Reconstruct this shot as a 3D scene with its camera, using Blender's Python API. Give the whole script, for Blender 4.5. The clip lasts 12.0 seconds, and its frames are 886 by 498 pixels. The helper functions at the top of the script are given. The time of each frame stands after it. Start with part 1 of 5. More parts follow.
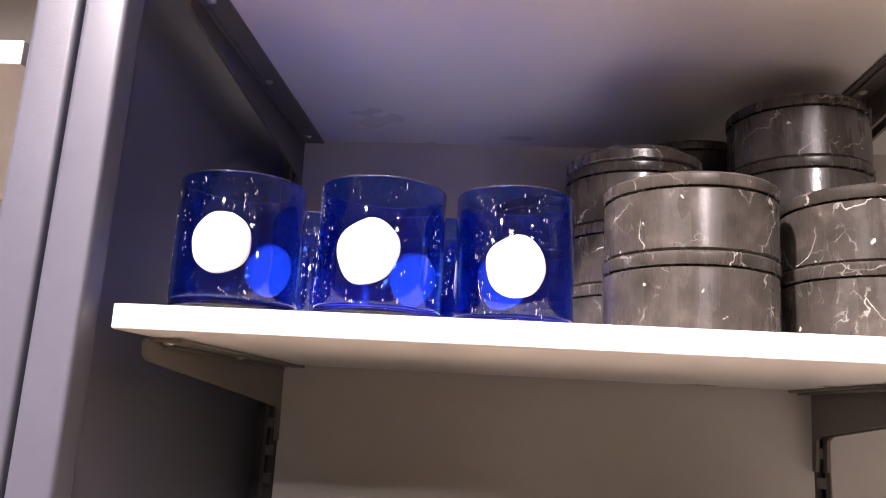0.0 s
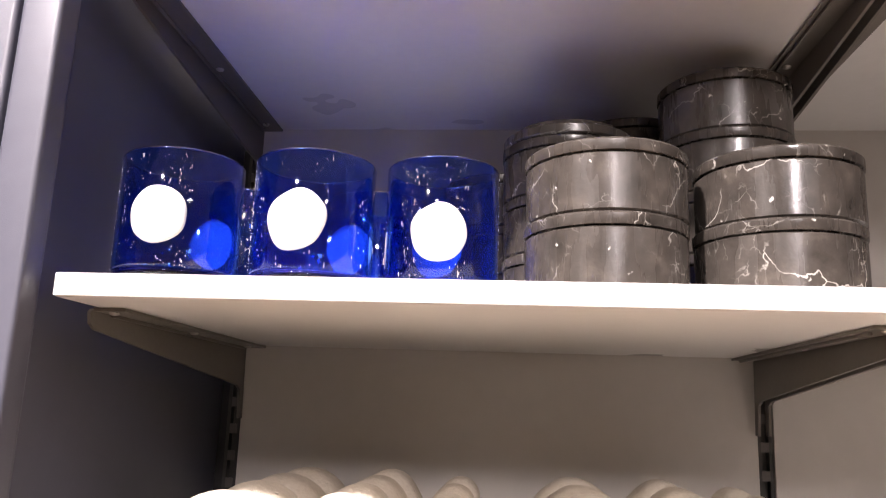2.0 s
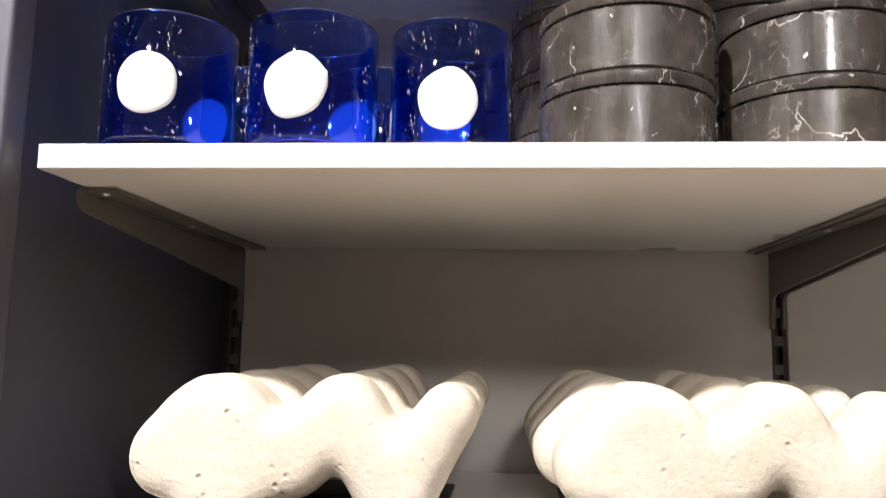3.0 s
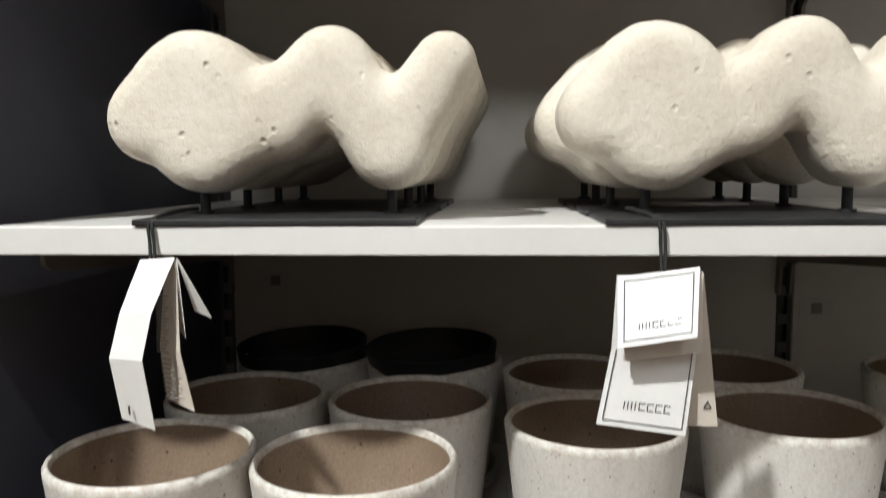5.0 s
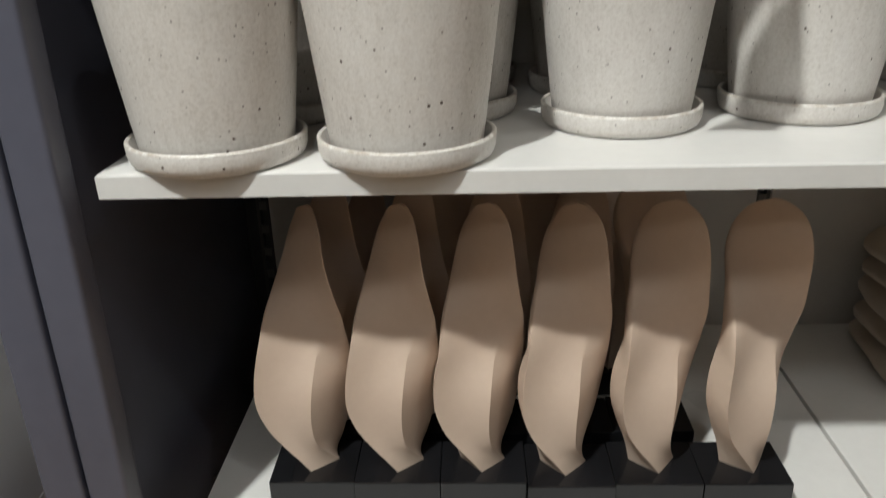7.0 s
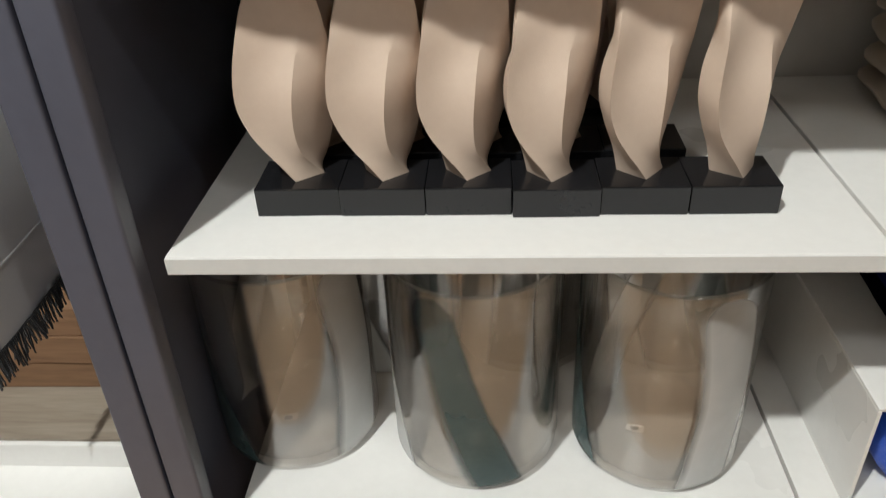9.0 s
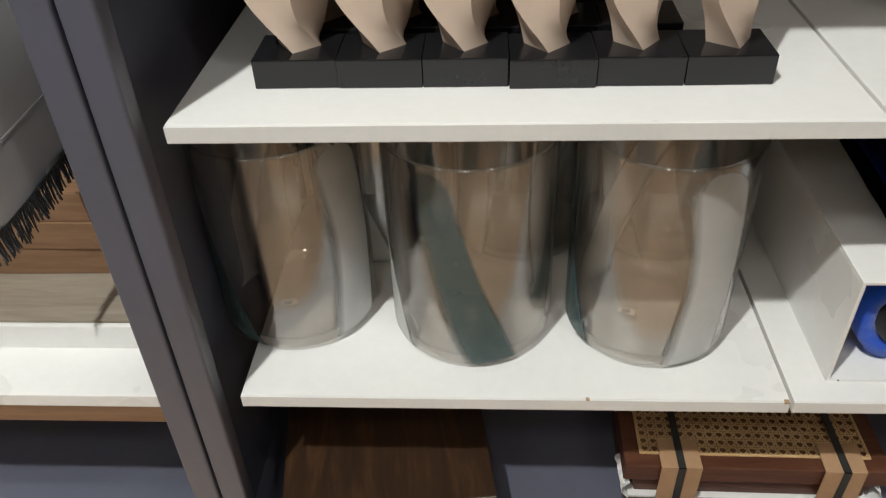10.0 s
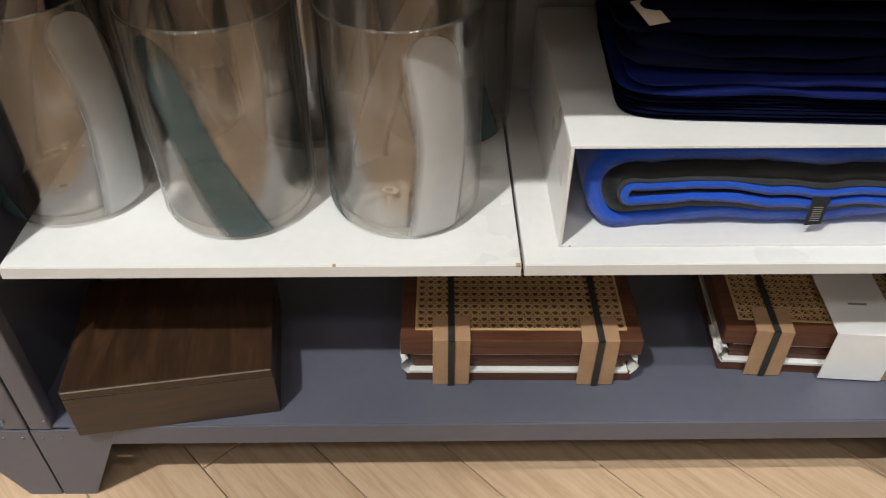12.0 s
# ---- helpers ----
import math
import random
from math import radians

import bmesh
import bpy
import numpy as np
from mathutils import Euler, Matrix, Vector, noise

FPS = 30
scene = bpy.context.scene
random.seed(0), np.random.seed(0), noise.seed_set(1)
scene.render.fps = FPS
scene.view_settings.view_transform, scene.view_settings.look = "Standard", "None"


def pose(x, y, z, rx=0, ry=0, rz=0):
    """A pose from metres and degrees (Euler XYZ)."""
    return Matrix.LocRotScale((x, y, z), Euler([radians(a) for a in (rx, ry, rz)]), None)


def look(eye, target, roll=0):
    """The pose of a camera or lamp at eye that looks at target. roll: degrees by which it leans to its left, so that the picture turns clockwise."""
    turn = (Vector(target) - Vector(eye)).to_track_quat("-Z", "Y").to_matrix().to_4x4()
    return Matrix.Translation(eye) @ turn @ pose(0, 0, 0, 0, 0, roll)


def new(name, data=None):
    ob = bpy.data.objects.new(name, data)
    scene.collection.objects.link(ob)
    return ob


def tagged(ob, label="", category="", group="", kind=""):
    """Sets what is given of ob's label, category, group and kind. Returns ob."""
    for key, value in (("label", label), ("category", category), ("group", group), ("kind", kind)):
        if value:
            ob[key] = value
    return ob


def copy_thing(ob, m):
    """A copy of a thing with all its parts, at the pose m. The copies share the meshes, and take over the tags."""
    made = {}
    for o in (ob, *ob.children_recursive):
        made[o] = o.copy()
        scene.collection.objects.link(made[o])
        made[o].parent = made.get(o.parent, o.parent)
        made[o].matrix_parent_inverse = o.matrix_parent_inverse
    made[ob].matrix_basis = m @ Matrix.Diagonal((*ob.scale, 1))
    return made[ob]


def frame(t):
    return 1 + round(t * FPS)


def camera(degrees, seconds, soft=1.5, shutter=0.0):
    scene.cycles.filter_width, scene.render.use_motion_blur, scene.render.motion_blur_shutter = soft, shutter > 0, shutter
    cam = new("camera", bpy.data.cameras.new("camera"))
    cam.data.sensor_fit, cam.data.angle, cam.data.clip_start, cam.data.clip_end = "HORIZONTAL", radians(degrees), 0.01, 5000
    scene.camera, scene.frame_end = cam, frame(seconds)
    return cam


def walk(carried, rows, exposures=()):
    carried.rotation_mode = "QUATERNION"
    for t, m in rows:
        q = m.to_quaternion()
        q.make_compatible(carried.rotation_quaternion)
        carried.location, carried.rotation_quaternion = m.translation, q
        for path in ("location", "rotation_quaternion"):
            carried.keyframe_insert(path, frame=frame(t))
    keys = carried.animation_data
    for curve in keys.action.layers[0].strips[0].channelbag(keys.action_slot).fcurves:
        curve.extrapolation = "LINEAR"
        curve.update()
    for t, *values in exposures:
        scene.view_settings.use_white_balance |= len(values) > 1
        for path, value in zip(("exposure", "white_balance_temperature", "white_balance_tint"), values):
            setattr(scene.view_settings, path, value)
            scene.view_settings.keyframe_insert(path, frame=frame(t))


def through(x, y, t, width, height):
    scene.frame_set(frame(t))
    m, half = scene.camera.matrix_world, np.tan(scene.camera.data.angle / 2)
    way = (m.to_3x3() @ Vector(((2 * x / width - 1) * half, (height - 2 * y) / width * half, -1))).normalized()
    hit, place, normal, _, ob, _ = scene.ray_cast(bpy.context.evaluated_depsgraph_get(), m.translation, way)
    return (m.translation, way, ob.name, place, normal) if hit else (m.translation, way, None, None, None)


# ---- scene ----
cam = camera(59.7, 12.0, soft=1.1, shutter=0.3)
PATH = [
    (0, (0.255, -0.48, 1.578), (0.083, 1.472, 1.978), 3.1),
    (0.5, (0.263, -0.486, 1.571), (0.088, 1.463, 1.984), 3.0),
    (1, (0.284, -0.495, 1.568), (0.11, 1.453, 1.986), 2.7),
    (1.5, (0.306, -0.501, 1.56), (0.134, 1.448, 1.976), 2.3),
    (2, (0.311, -0.5, 1.549), (0.141, 1.451, 1.955), 1.9),
    (2.5, (0.302, -0.484, 1.527), (0.136, 1.478, 1.878), 1.5),
    (2.7, (0.299, -0.475, 1.518), (0.137, 1.493, 1.831), 1.3),
    (4.3, (0.299, -0.432, 1.481), (0.143, 1.562, 1.474), 0.1),
    (4.5, (0.301, -0.432, 1.451), (0.147, 1.562, 1.446), -0.0),
    (5, (0.298, -0.427, 1.401), (0.147, 1.558, 1.2), -0.4),
    (5.5, (0.299, -0.434, 1.371), (0.146, 1.528, 1.017), -0.8),
    (6, (0.299, -0.449, 1.341), (0.146, 1.496, 0.9), -1.2),
    (6.2, (0.294, -0.456, 1.325), (0.144, 1.483, 0.861), -1.1),
    (6.5, (0.279, -0.468, 1.297), (0.136, 1.446, 0.733), -1.8),
    (7, (0.25, -0.479, 1.248), (0.17, 1.362, 0.47), -1.7),
    (7.5, (0.244, -0.494, 1.216), (0.162, 1.3, 0.337), -1.9),
    (9.3, (0.279, -0.534, 1.097), (0.149, 1.109, -0.036), -2.8),
    (9.5, (0.271, -0.537, 1.092), (0.158, 1.074, -0.088), -2.4),
    (10, (0.275, -0.569, 1.073), (0.161, 1.012, -0.146), -2.5),
    (10.5, (0.335, -0.6, 1.048), (0.231, 0.964, -0.194), -2.7),
    (11, (0.429, -0.618, 1.028), (0.359, 0.89, -0.284), -2.4),
    (11.5, (0.469, -0.646, 1.019), (0.427, 0.866, -0.289), -1.8),
    (12, (0.501, -0.658, 1.02), (0.519, 0.857, -0.286), 0.1),
]
EXPOSURES = [(0.0, 1.02, 6740, 26), (2.0, 1.02, 6680, 22), (2.7, 0.66, 6540, 15), (4.3, -0.04, 6150, 6), (5.0, -0.12, 6080, 5), (6.0, -0.22, 6060, 5),
             (7.0, -0.36, 6110, 4), (7.7, -0.20, 6110, 4), (9.5, -0.05, 6120, 4), (12.0, 0.15, 6120, 6)]
walk(cam, [(t, look(eye, target, roll)) for t, eye, target, roll in PATH], EXPOSURES)

# ---------------------------------------------------------------- world and lights
world = bpy.data.worlds.new("shop_world")
scene.world = world
world.use_nodes = True
world.node_tree.nodes["Background"].inputs[0].default_value = (1.0, 0.95, 0.9, 1)
world.node_tree.nodes["Background"].inputs[1].default_value = 0.3


def spot(x, y, z, target, watts, angle, size, colour, blend=0.4):
    data = bpy.data.lights.new("ceiling_spot", "SPOT")
    data.energy, data.spot_size, data.spot_blend = watts, radians(angle), blend
    data.shadow_soft_size, data.color = size, colour
    ob = new("ceiling_spot", data)
    ob.matrix_world = look((x, y, z), target)
    return ob


def ceiling_area(x, y, z, sx, sy, watts, colour):
    data = bpy.data.lights.new("ceiling_panel_light", "AREA")
    data.shape, data.size, data.size_y, data.energy, data.color = "RECTANGLE", sx, sy, watts, colour
    ob = new("ceiling_panel_light", data)
    ob.location = (x, y, z)
    return ob


WARM = (1.0, 0.955, 0.895)
spot(-0.50, -1.20, 3.1, (0.28, 0.05, 0.65), 300, 46, 0.045, WARM, 0.5)
spot(1.25, -1.25, 3.1, (0.75, 0.05, 0.9), 22, 50, 0.016, WARM)
spot(1.60, -3.60, 3.1, (-0.40, 0.10, 0.94), 210, 7, 0.03, WARM)
# added wide spot, no known lamp: brightens the upper shelves from across the aisle
spot(0.9, -3.6, 2.9, (0.35, 0.2, 1.72), 130, 12, 0.20, (1.0, 0.95, 0.92))
# added unseen downlights over the aisle; the floor bounce lifts the shelf undersides
for px in (-0.5, 1.1):
    spot(px, -0.85, 3.1, (px, -0.80, 0.0), 170, 38, 0.04, WARM)
for px in (-1.6, 0.0, 1.6):
    for py in (-1.9, -3.4):
        ceiling_area(px, py, 3.12, 0.32, 0.32, 7.5, (1.0, 0.96, 0.91))

# ---------------------------------------------------------------- materials


def rgba(c):
    return (c[0], c[1], c[2], 1.0)


class Nodes:
    """A short way to write a node tree."""

    def __init__(self, name):
        self.mat = bpy.data.materials.new(name)
        self.mat.use_nodes = True
        self.tree = self.mat.node_tree
        self.bsdf = self.tree.nodes["Principled BSDF"]
        self.out = self.tree.nodes["Material Output"]

    def add(self, kind, **inputs):
        n = self.tree.nodes.new(kind)
        return n

    def link(self, a, b):
        self.tree.links.new(a, b)

    def coords(self, scale=(1, 1, 1), shuffle=True):
        tc = self.add("ShaderNodeTexCoord")
        mp = self.add("ShaderNodeMapping")
        mp.inputs["Scale"].default_value = scale
        self.link(tc.outputs["Object"], mp.inputs["Vector"])
        if shuffle:
            info = self.add("ShaderNodeObjectInfo")
            mul = self.add("ShaderNodeMath")
            mul.operation = "MULTIPLY"
            mul.inputs[1].default_value = 37.0
            self.link(info.outputs["Random"], mul.inputs[0])
            self.link(mul.outputs[0], mp.inputs["Location"])
        return mp.outputs[0]

    def noise(self, vec, scale, detail=4.0, rough=0.55, distort=0.0):
        n = self.add("ShaderNodeTexNoise")
        n.inputs["Scale"].default_value, n.inputs["Detail"].default_value = scale, detail
        n.inputs["Roughness"].default_value, n.inputs["Distortion"].default_value = rough, distort
        self.link(vec, n.inputs["Vector"])
        return n.outputs[0]

    def voronoi(self, vec, scale, feature="F1"):
        n = self.add("ShaderNodeTexVoronoi")
        n.feature = feature
        n.inputs["Scale"].default_value = scale
        self.link(vec, n.inputs["Vector"])
        return n

    def ramp(self, fac, stops):
        n = self.add("ShaderNodeValToRGB")
        els = n.color_ramp.elements
        while len(els) < len(stops):
            els.new(0.5)
        for e, (p, c) in zip(els, stops):
            e.position = p
            e.color = rgba(c) if not isinstance(c, float) else (c, c, c, 1)
        self.link(fac, n.inputs[0])
        return n.outputs[0]

    def mix(self, fac, a, b):
        n = self.add("ShaderNodeMix")
        n.data_type = "RGBA"
        for sock, v in ((n.inputs[0], fac), (n.inputs[6], a), (n.inputs[7], b)):
            if isinstance(v, (int, float)):
                sock.default_value = v
            elif isinstance(v, tuple):
                sock.default_value = rgba(v)
            else:
                self.link(v, sock)
        return n.outputs[2]

    def math(self, op, a, b=0.0):
        n = self.add("ShaderNodeMath")
        n.operation = op
        for sock, v in ((n.inputs[0], a), (n.inputs[1], b)):
            if isinstance(v, (int, float)):
                sock.default_value = v
            else:
                self.link(v, sock)
        return n.outputs[0]

    def bump(self, height, strength, distance):
        n = self.add("ShaderNodeBump")
        n.inputs["Strength"].default_value, n.inputs["Distance"].default_value = strength, distance
        self.link(height, n.inputs["Height"])
        self.link(n.outputs[0], self.bsdf.inputs["Normal"])
        return n

    def set(self, **kw):
        names = {"color": "Base Color", "rough": "Roughness", "metal": "Metallic", "coat": "Coat Weight",
                 "coat_rough": "Coat Roughness", "sheen": "Sheen Weight", "spec": "Specular IOR Level",
                 "trans": "Transmission Weight", "ior": "IOR", "sss": "Subsurface Weight"}
        for k, v in kw.items():
            sock = self.bsdf.inputs[names[k]]
            if isinstance(v, tuple):
                sock.default_value = rgba(v)
            elif isinstance(v, (int, float)):
                sock.default_value = v
            else:
                self.link(v, sock)
        return self.mat


def plain(name, a, b, scale, rough=(0.4, 0.5), metal=0.0, bump=0.0, bump_scale=200.0, fine=None, **kw):
    """Two-tone surface: broad mottling, fine grain and a slight relief."""
    n = Nodes(name)
    v = n.coords()
    broad = n.noise(v, scale, 3)
    grain = n.noise(v, fine or scale * 14, 4)
    m = n.mix(0.35, broad, grain)
    col = n.ramp(m, [(0.35, a), (0.65, b)])
    r = n.ramp(broad, [(0.3, float(rough[0])), (0.7, float(rough[1]))])
    if bump:
        n.bump(n.noise(v, bump_scale, 3), bump, 0.001)
    return n.set(color=col, rough=r, metal=metal, **kw)


LAMINATE = plain("white_laminate", (0.76, 0.745, 0.72), (0.81, 0.795, 0.77), 6, (0.26, 0.38), bump=0.06, bump_scale=900)
EDGE_BAND = plain("white_edge_band", (0.68, 0.67, 0.65), (0.73, 0.72, 0.70), 12, (0.4, 0.5), bump=0.05, bump_scale=700)
BACKING = plain("pale_back_panel", (0.58, 0.55, 0.515), (0.63, 0.60, 0.56), 3, (0.45, 0.55), bump=0.05, bump_scale=500)
POWDER = plain("grey_blue_powder_coat", (0.085, 0.088, 0.118), (0.101, 0.104, 0.138), 5, (0.30, 0.42), bump=0.12, bump_scale=1100, spec=0.6)
BRACKET = plain("grey_painted_steel", (0.16, 0.145, 0.13), (0.19, 0.175, 0.155), 14, (0.3, 0.4), metal=0.25, bump=0.05)
SLOT_STEEL = plain("dark_slotted_steel", (0.05, 0.048, 0.046), (0.075, 0.07, 0.066), 20, (0.4, 0.5), metal=0.3)
RUNG = plain("worn_steel_rungs", (0.10, 0.095, 0.088), (0.13, 0.12, 0.11), 20, (0.4, 0.5), metal=0.3)
SCREW = plain("zinc_screw", (0.6, 0.58, 0.54), (0.7, 0.68, 0.64), 60, (0.25, 0.4), metal=1.0)
BLACK_METAL = plain("black_steel", (0.012, 0.012, 0.013), (0.022, 0.022, 0.024), 25, (0.4, 0.55), bump=0.1, bump_scale=600)
BLACK_LACQUER = plain("black_lacquer", (0.008, 0.008, 0.009), (0.014, 0.014, 0.016), 20, (0.12, 0.22), bump=0.03, bump_scale=300)
BLACK_PLASTIC = plain("black_plastic", (0.010, 0.010, 0.011), (0.018, 0.018, 0.019), 18, (0.35, 0.5), bump=0.1)
BLACK_CORD = plain("black_cord", (0.012, 0.012, 0.012), (0.02, 0.02, 0.02), 60, (0.7, 0.85), bump=0.4, bump_scale=1500)
CARD = plain("white_card", (0.78, 0.77, 0.76), (0.83, 0.82, 0.81), 30, (0.5, 0.6), bump=0.05, bump_scale=900)
CARD_BEIGE = plain("beige_card", (0.58, 0.52, 0.46), (0.64, 0.58, 0.51), 30, (0.55, 0.65), bump=0.05, bump_scale=900)
STICKER = plain("pale_sticker", (0.56, 0.54, 0.52), (0.60, 0.58, 0.56), 30, (0.4, 0.5))
INK = plain("black_ink", (0.03, 0.03, 0.03), (0.05, 0.05, 0.05), 40, (0.5, 0.6))
INK_GREY = plain("grey_ink", (0.22, 0.21, 0.20), (0.28, 0.27, 0.25), 40, (0.5, 0.6))
CARDBOARD = plain("brown_cardboard", (0.34, 0.20, 0.105), (0.42, 0.26, 0.145), 30, (0.7, 0.8), bump=0.25, bump_scale=350)
STRAP = plain("black_strap", (0.015, 0.015, 0.014), (0.03, 0.03, 0.028), 60, (0.45, 0.6), bump=0.3, bump_scale=1400)
PAPER = plain("white_wrapping_paper", (0.66, 0.64, 0.62), (0.74, 0.72, 0.70), 25, (0.6, 0.7), bump=0.2, bump_scale=120)
WALL_PAINT = plain("shop_wall_paint", (0.55, 0.53, 0.50), (0.60, 0.58, 0.55), 1.2, (0.7, 0.8), bump=0.1)
CEILING_PAINT = plain("ceiling_paint", (0.66, 0.65, 0.63), (0.72, 0.71, 0.69), 1.5, (0.8, 0.9), bump=0.1)
DARK_GAP = plain("dark_joint", (0.02, 0.016, 0.012), (0.035, 0.028, 0.02), 20, (0.8, 0.9))


def marble():
    n = Nodes("black_marble")
    v = n.coords((1, 1, 1))
    warp = n.add("ShaderNodeTexNoise")
    warp.inputs["Scale"].default_value, warp.inputs["Detail"].default_value = 26, 5
    n.link(v, warp.inputs["Vector"])
    off = n.add("ShaderNodeVectorMath")
    off.operation = "MULTIPLY_ADD"
    off.inputs[1].default_value, off.inputs[2].default_value = (0.05, 0.05, 0.05), (0, 0, 0)
    n.link(warp.outputs[1], off.inputs[0])
    n.link(v, off.inputs[2])
    vec = off.outputs[0]
    veins = n.voronoi(vec, 19, "DISTANCE_TO_EDGE").outputs[0]
    thin = n.voronoi(vec, 52, "DISTANCE_TO_EDGE").outputs[0]
    mask = n.ramp(n.noise(v, 20, 3), [(0.53, 0.0), (0.63, 1.0)])
    mask2 = n.ramp(n.noise(v, 33, 2), [(0.54, 0.0), (0.66, 0.55)])
    a = n.math("MULTIPLY", n.ramp(veins, [(0.0, 0.95), (0.011, 0.0)]), mask)
    b = n.math("MULTIPLY", n.ramp(thin, [(0.0, 0.7), (0.022, 0.0)]), mask2)
    chips = n.math("MULTIPLY", n.ramp(n.voronoi(vec, 90).outputs[0], [(0.10, 1.0), (0.17, 0.0)]),
                   n.ramp(n.noise(v, 48, 2), [(0.58, 0.0), (0.62, 1.0)]))
    vein = n.math("MAXIMUM", n.math("MAXIMUM", a, b), chips)
    body = n.ramp(n.noise(v, 34, 6, 0.65), [(0.3, (0.027, 0.024, 0.021)), (0.55, (0.058, 0.050, 0.044)), (0.75, (0.112, 0.097, 0.083))])
    col = n.mix(vein, body, (0.62, 0.59, 0.55))
    rough = n.ramp(n.noise(n.coords((1, 1, 0.15)), 70, 4), [(0.35, 0.16), (0.7, 0.42)])
    n.bump(n.math("ADD", n.noise(v, 320, 3), n.math("MULTIPLY", vein, -0.8)), 0.12, 0.001)
    return n.set(color=col, rough=rough, spec=0.55)


MARBLE = marble()


def stone(name="pitted_cream_stone"):
    n = Nodes(name)
    v = n.coords()
    broad = n.noise(v, 18, 4)
    fine = n.noise(v, 260, 5, 0.65)
    pit_d = n.voronoi(v, 105).outputs[0]
    pits = n.math("MULTIPLY", n.ramp(pit_d, [(0.05, 1.0), (0.24, 0.0)]), n.ramp(n.noise(v, 45, 2), [(0.52, 0.0), (0.64, 1.0)]))
    lumps = n.noise(v, 130, 4, 0.7)
    col = n.ramp(n.mix(0.4, broad, fine), [(0.3, (0.55, 0.49, 0.40)), (0.55, (0.68, 0.62, 0.53)), (0.75, (0.74, 0.69, 0.60))])
    col = n.mix(n.math("MULTIPLY", pits, 0.45), col, (0.33, 0.28, 0.22))
    h = n.math("ADD", n.math("MULTIPLY", lumps, 1.0), n.math("ADD", n.math("MULTIPLY", fine, 0.35), n.math("MULTIPLY", pits, -1.2)))
    n.bump(h, 0.55, 0.0022)
    return n.set(color=col, rough=0.9, spec=0.25)


STONE = stone()


def glaze(name, inner):
    """Reactive stoneware glaze: pale with dark iron specks, brown where inner."""
    n = Nodes(name)
    v = n.coords()
    broad = n.noise(v, 9, 3)
    fine = n.noise(v, 420, 5, 0.7)
    streak = n.noise(n.coords((1, 1, 0.22)), 160, 4, 0.6)
    if inner:
        col = n.ramp(n.mix(0.5, broad, fine), [(0.3, (0.17, 0.115, 0.075)), (0.55, (0.28, 0.205, 0.145)), (0.75, (0.38, 0.32, 0.26))])
    else:
        col = n.ramp(n.mix(0.55, n.mix(0.5, broad, streak), fine), [(0.32, (0.50, 0.462, 0.42)), (0.5, (0.65, 0.617, 0.58)), (0.66, (0.74, 0.713, 0.68))])
    cell = n.voronoi(v, 84)
    keep = n.ramp(cell.outputs["Color"], [(0.46, 0.0), (0.50, 1.0)])
    specks = n.math("MULTIPLY", n.ramp(cell.outputs["Distance"], [(0.075, 1.0), (0.105, 0.0)]), keep)
    cell2 = n.voronoi(v, 190)
    specks2 = n.math("MULTIPLY", n.ramp(cell2.outputs["Distance"], [(0.10, 0.7), (0.16, 0.0)]), n.ramp(cell2.outputs["Color"], [(0.60, 0.0), (0.64, 1.0)]))
    sp = n.math("MAXIMUM", specks, specks2)
    col = n.mix(sp, col, (0.07, 0.045, 0.03))
    n.bump(n.math("SUBTRACT", n.mix(0.5, fine, streak), n.math("MULTIPLY", sp, 0.6)), 0.4, 0.0010)
    return n.set(color=col, rough=n.ramp(fine, [(0.3, 0.38), (0.7, 0.58)]), spec=0.45)


GLAZE = glaze("speckled_pale_glaze", False)
GLAZE_IN = glaze("brown_inner_glaze", True)
RIM_GLAZE = plain("worn_rim_glaze", (0.50, 0.44, 0.375), (0.80, 0.78, 0.74), 160, (0.35, 0.5), bump=0.4, fine=600)
CLAY = plain("beige_matte_ceramic", (0.56, 0.435, 0.345), (0.60, 0.475, 0.38), 9, (0.6, 0.7), bump=0.12, bump_scale=700, spec=0.3)


def see_through(name, tint, gloss=0.04, rough=0.02, lines=0.0, cloudy=None, share=0.0):
    """Glass wall: lets light straight through with a tint, glossy at grazing angles; cloudy: colour of what scatters in it."""
    n = Nodes(name)
    n.tree.nodes.remove(n.bsdf)
    tr = n.add("ShaderNodeBsdfTransparent")
    gl = n.add("ShaderNodeBsdfGlossy")
    gl.inputs["Roughness"].default_value = rough
    tr.inputs[0].default_value = rgba(tint)
    lw = n.add("ShaderNodeLayerWeight")
    lw.inputs["Blend"].default_value = 0.5
    f = n.math("ADD", n.math("MULTIPLY", n.math("POWER", lw.outputs["Facing"], 5.0), 0.85), gloss)
    mx = n.add("ShaderNodeMixShader")
    n.link(f, mx.inputs[0])
    body = tr.outputs[0]
    if cloudy:
        tl = n.add("ShaderNodeBsdfTranslucent")
        tl.inputs[0].default_value = rgba(cloudy)
        m0 = n.add("ShaderNodeMixShader")
        m0.inputs[0].default_value = share
        n.link(tr.outputs[0], m0.inputs[1])
        n.link(tl.outputs[0], m0.inputs[2])
        body = m0.outputs[0]
    n.link(body, mx.inputs[1])
    n.link(gl.outputs[0], mx.inputs[2])
    if lines:
        bp = n.add("ShaderNodeBump")
        bp.inputs["Strength"].default_value, bp.inputs["Distance"].default_value = lines, 0.001
        n.link(n.noise(n.coords((1, 1, 0.25)), 40, 2), bp.inputs["Height"])
        n.link(bp.outputs[0], gl.inputs["Normal"])
    n.link(mx.outputs[0], n.out.inputs[0])
    return n.mat


GLASS_RIM = see_through("glass_rim", (0.75, 0.76, 0.75), 0.28, 0.12)


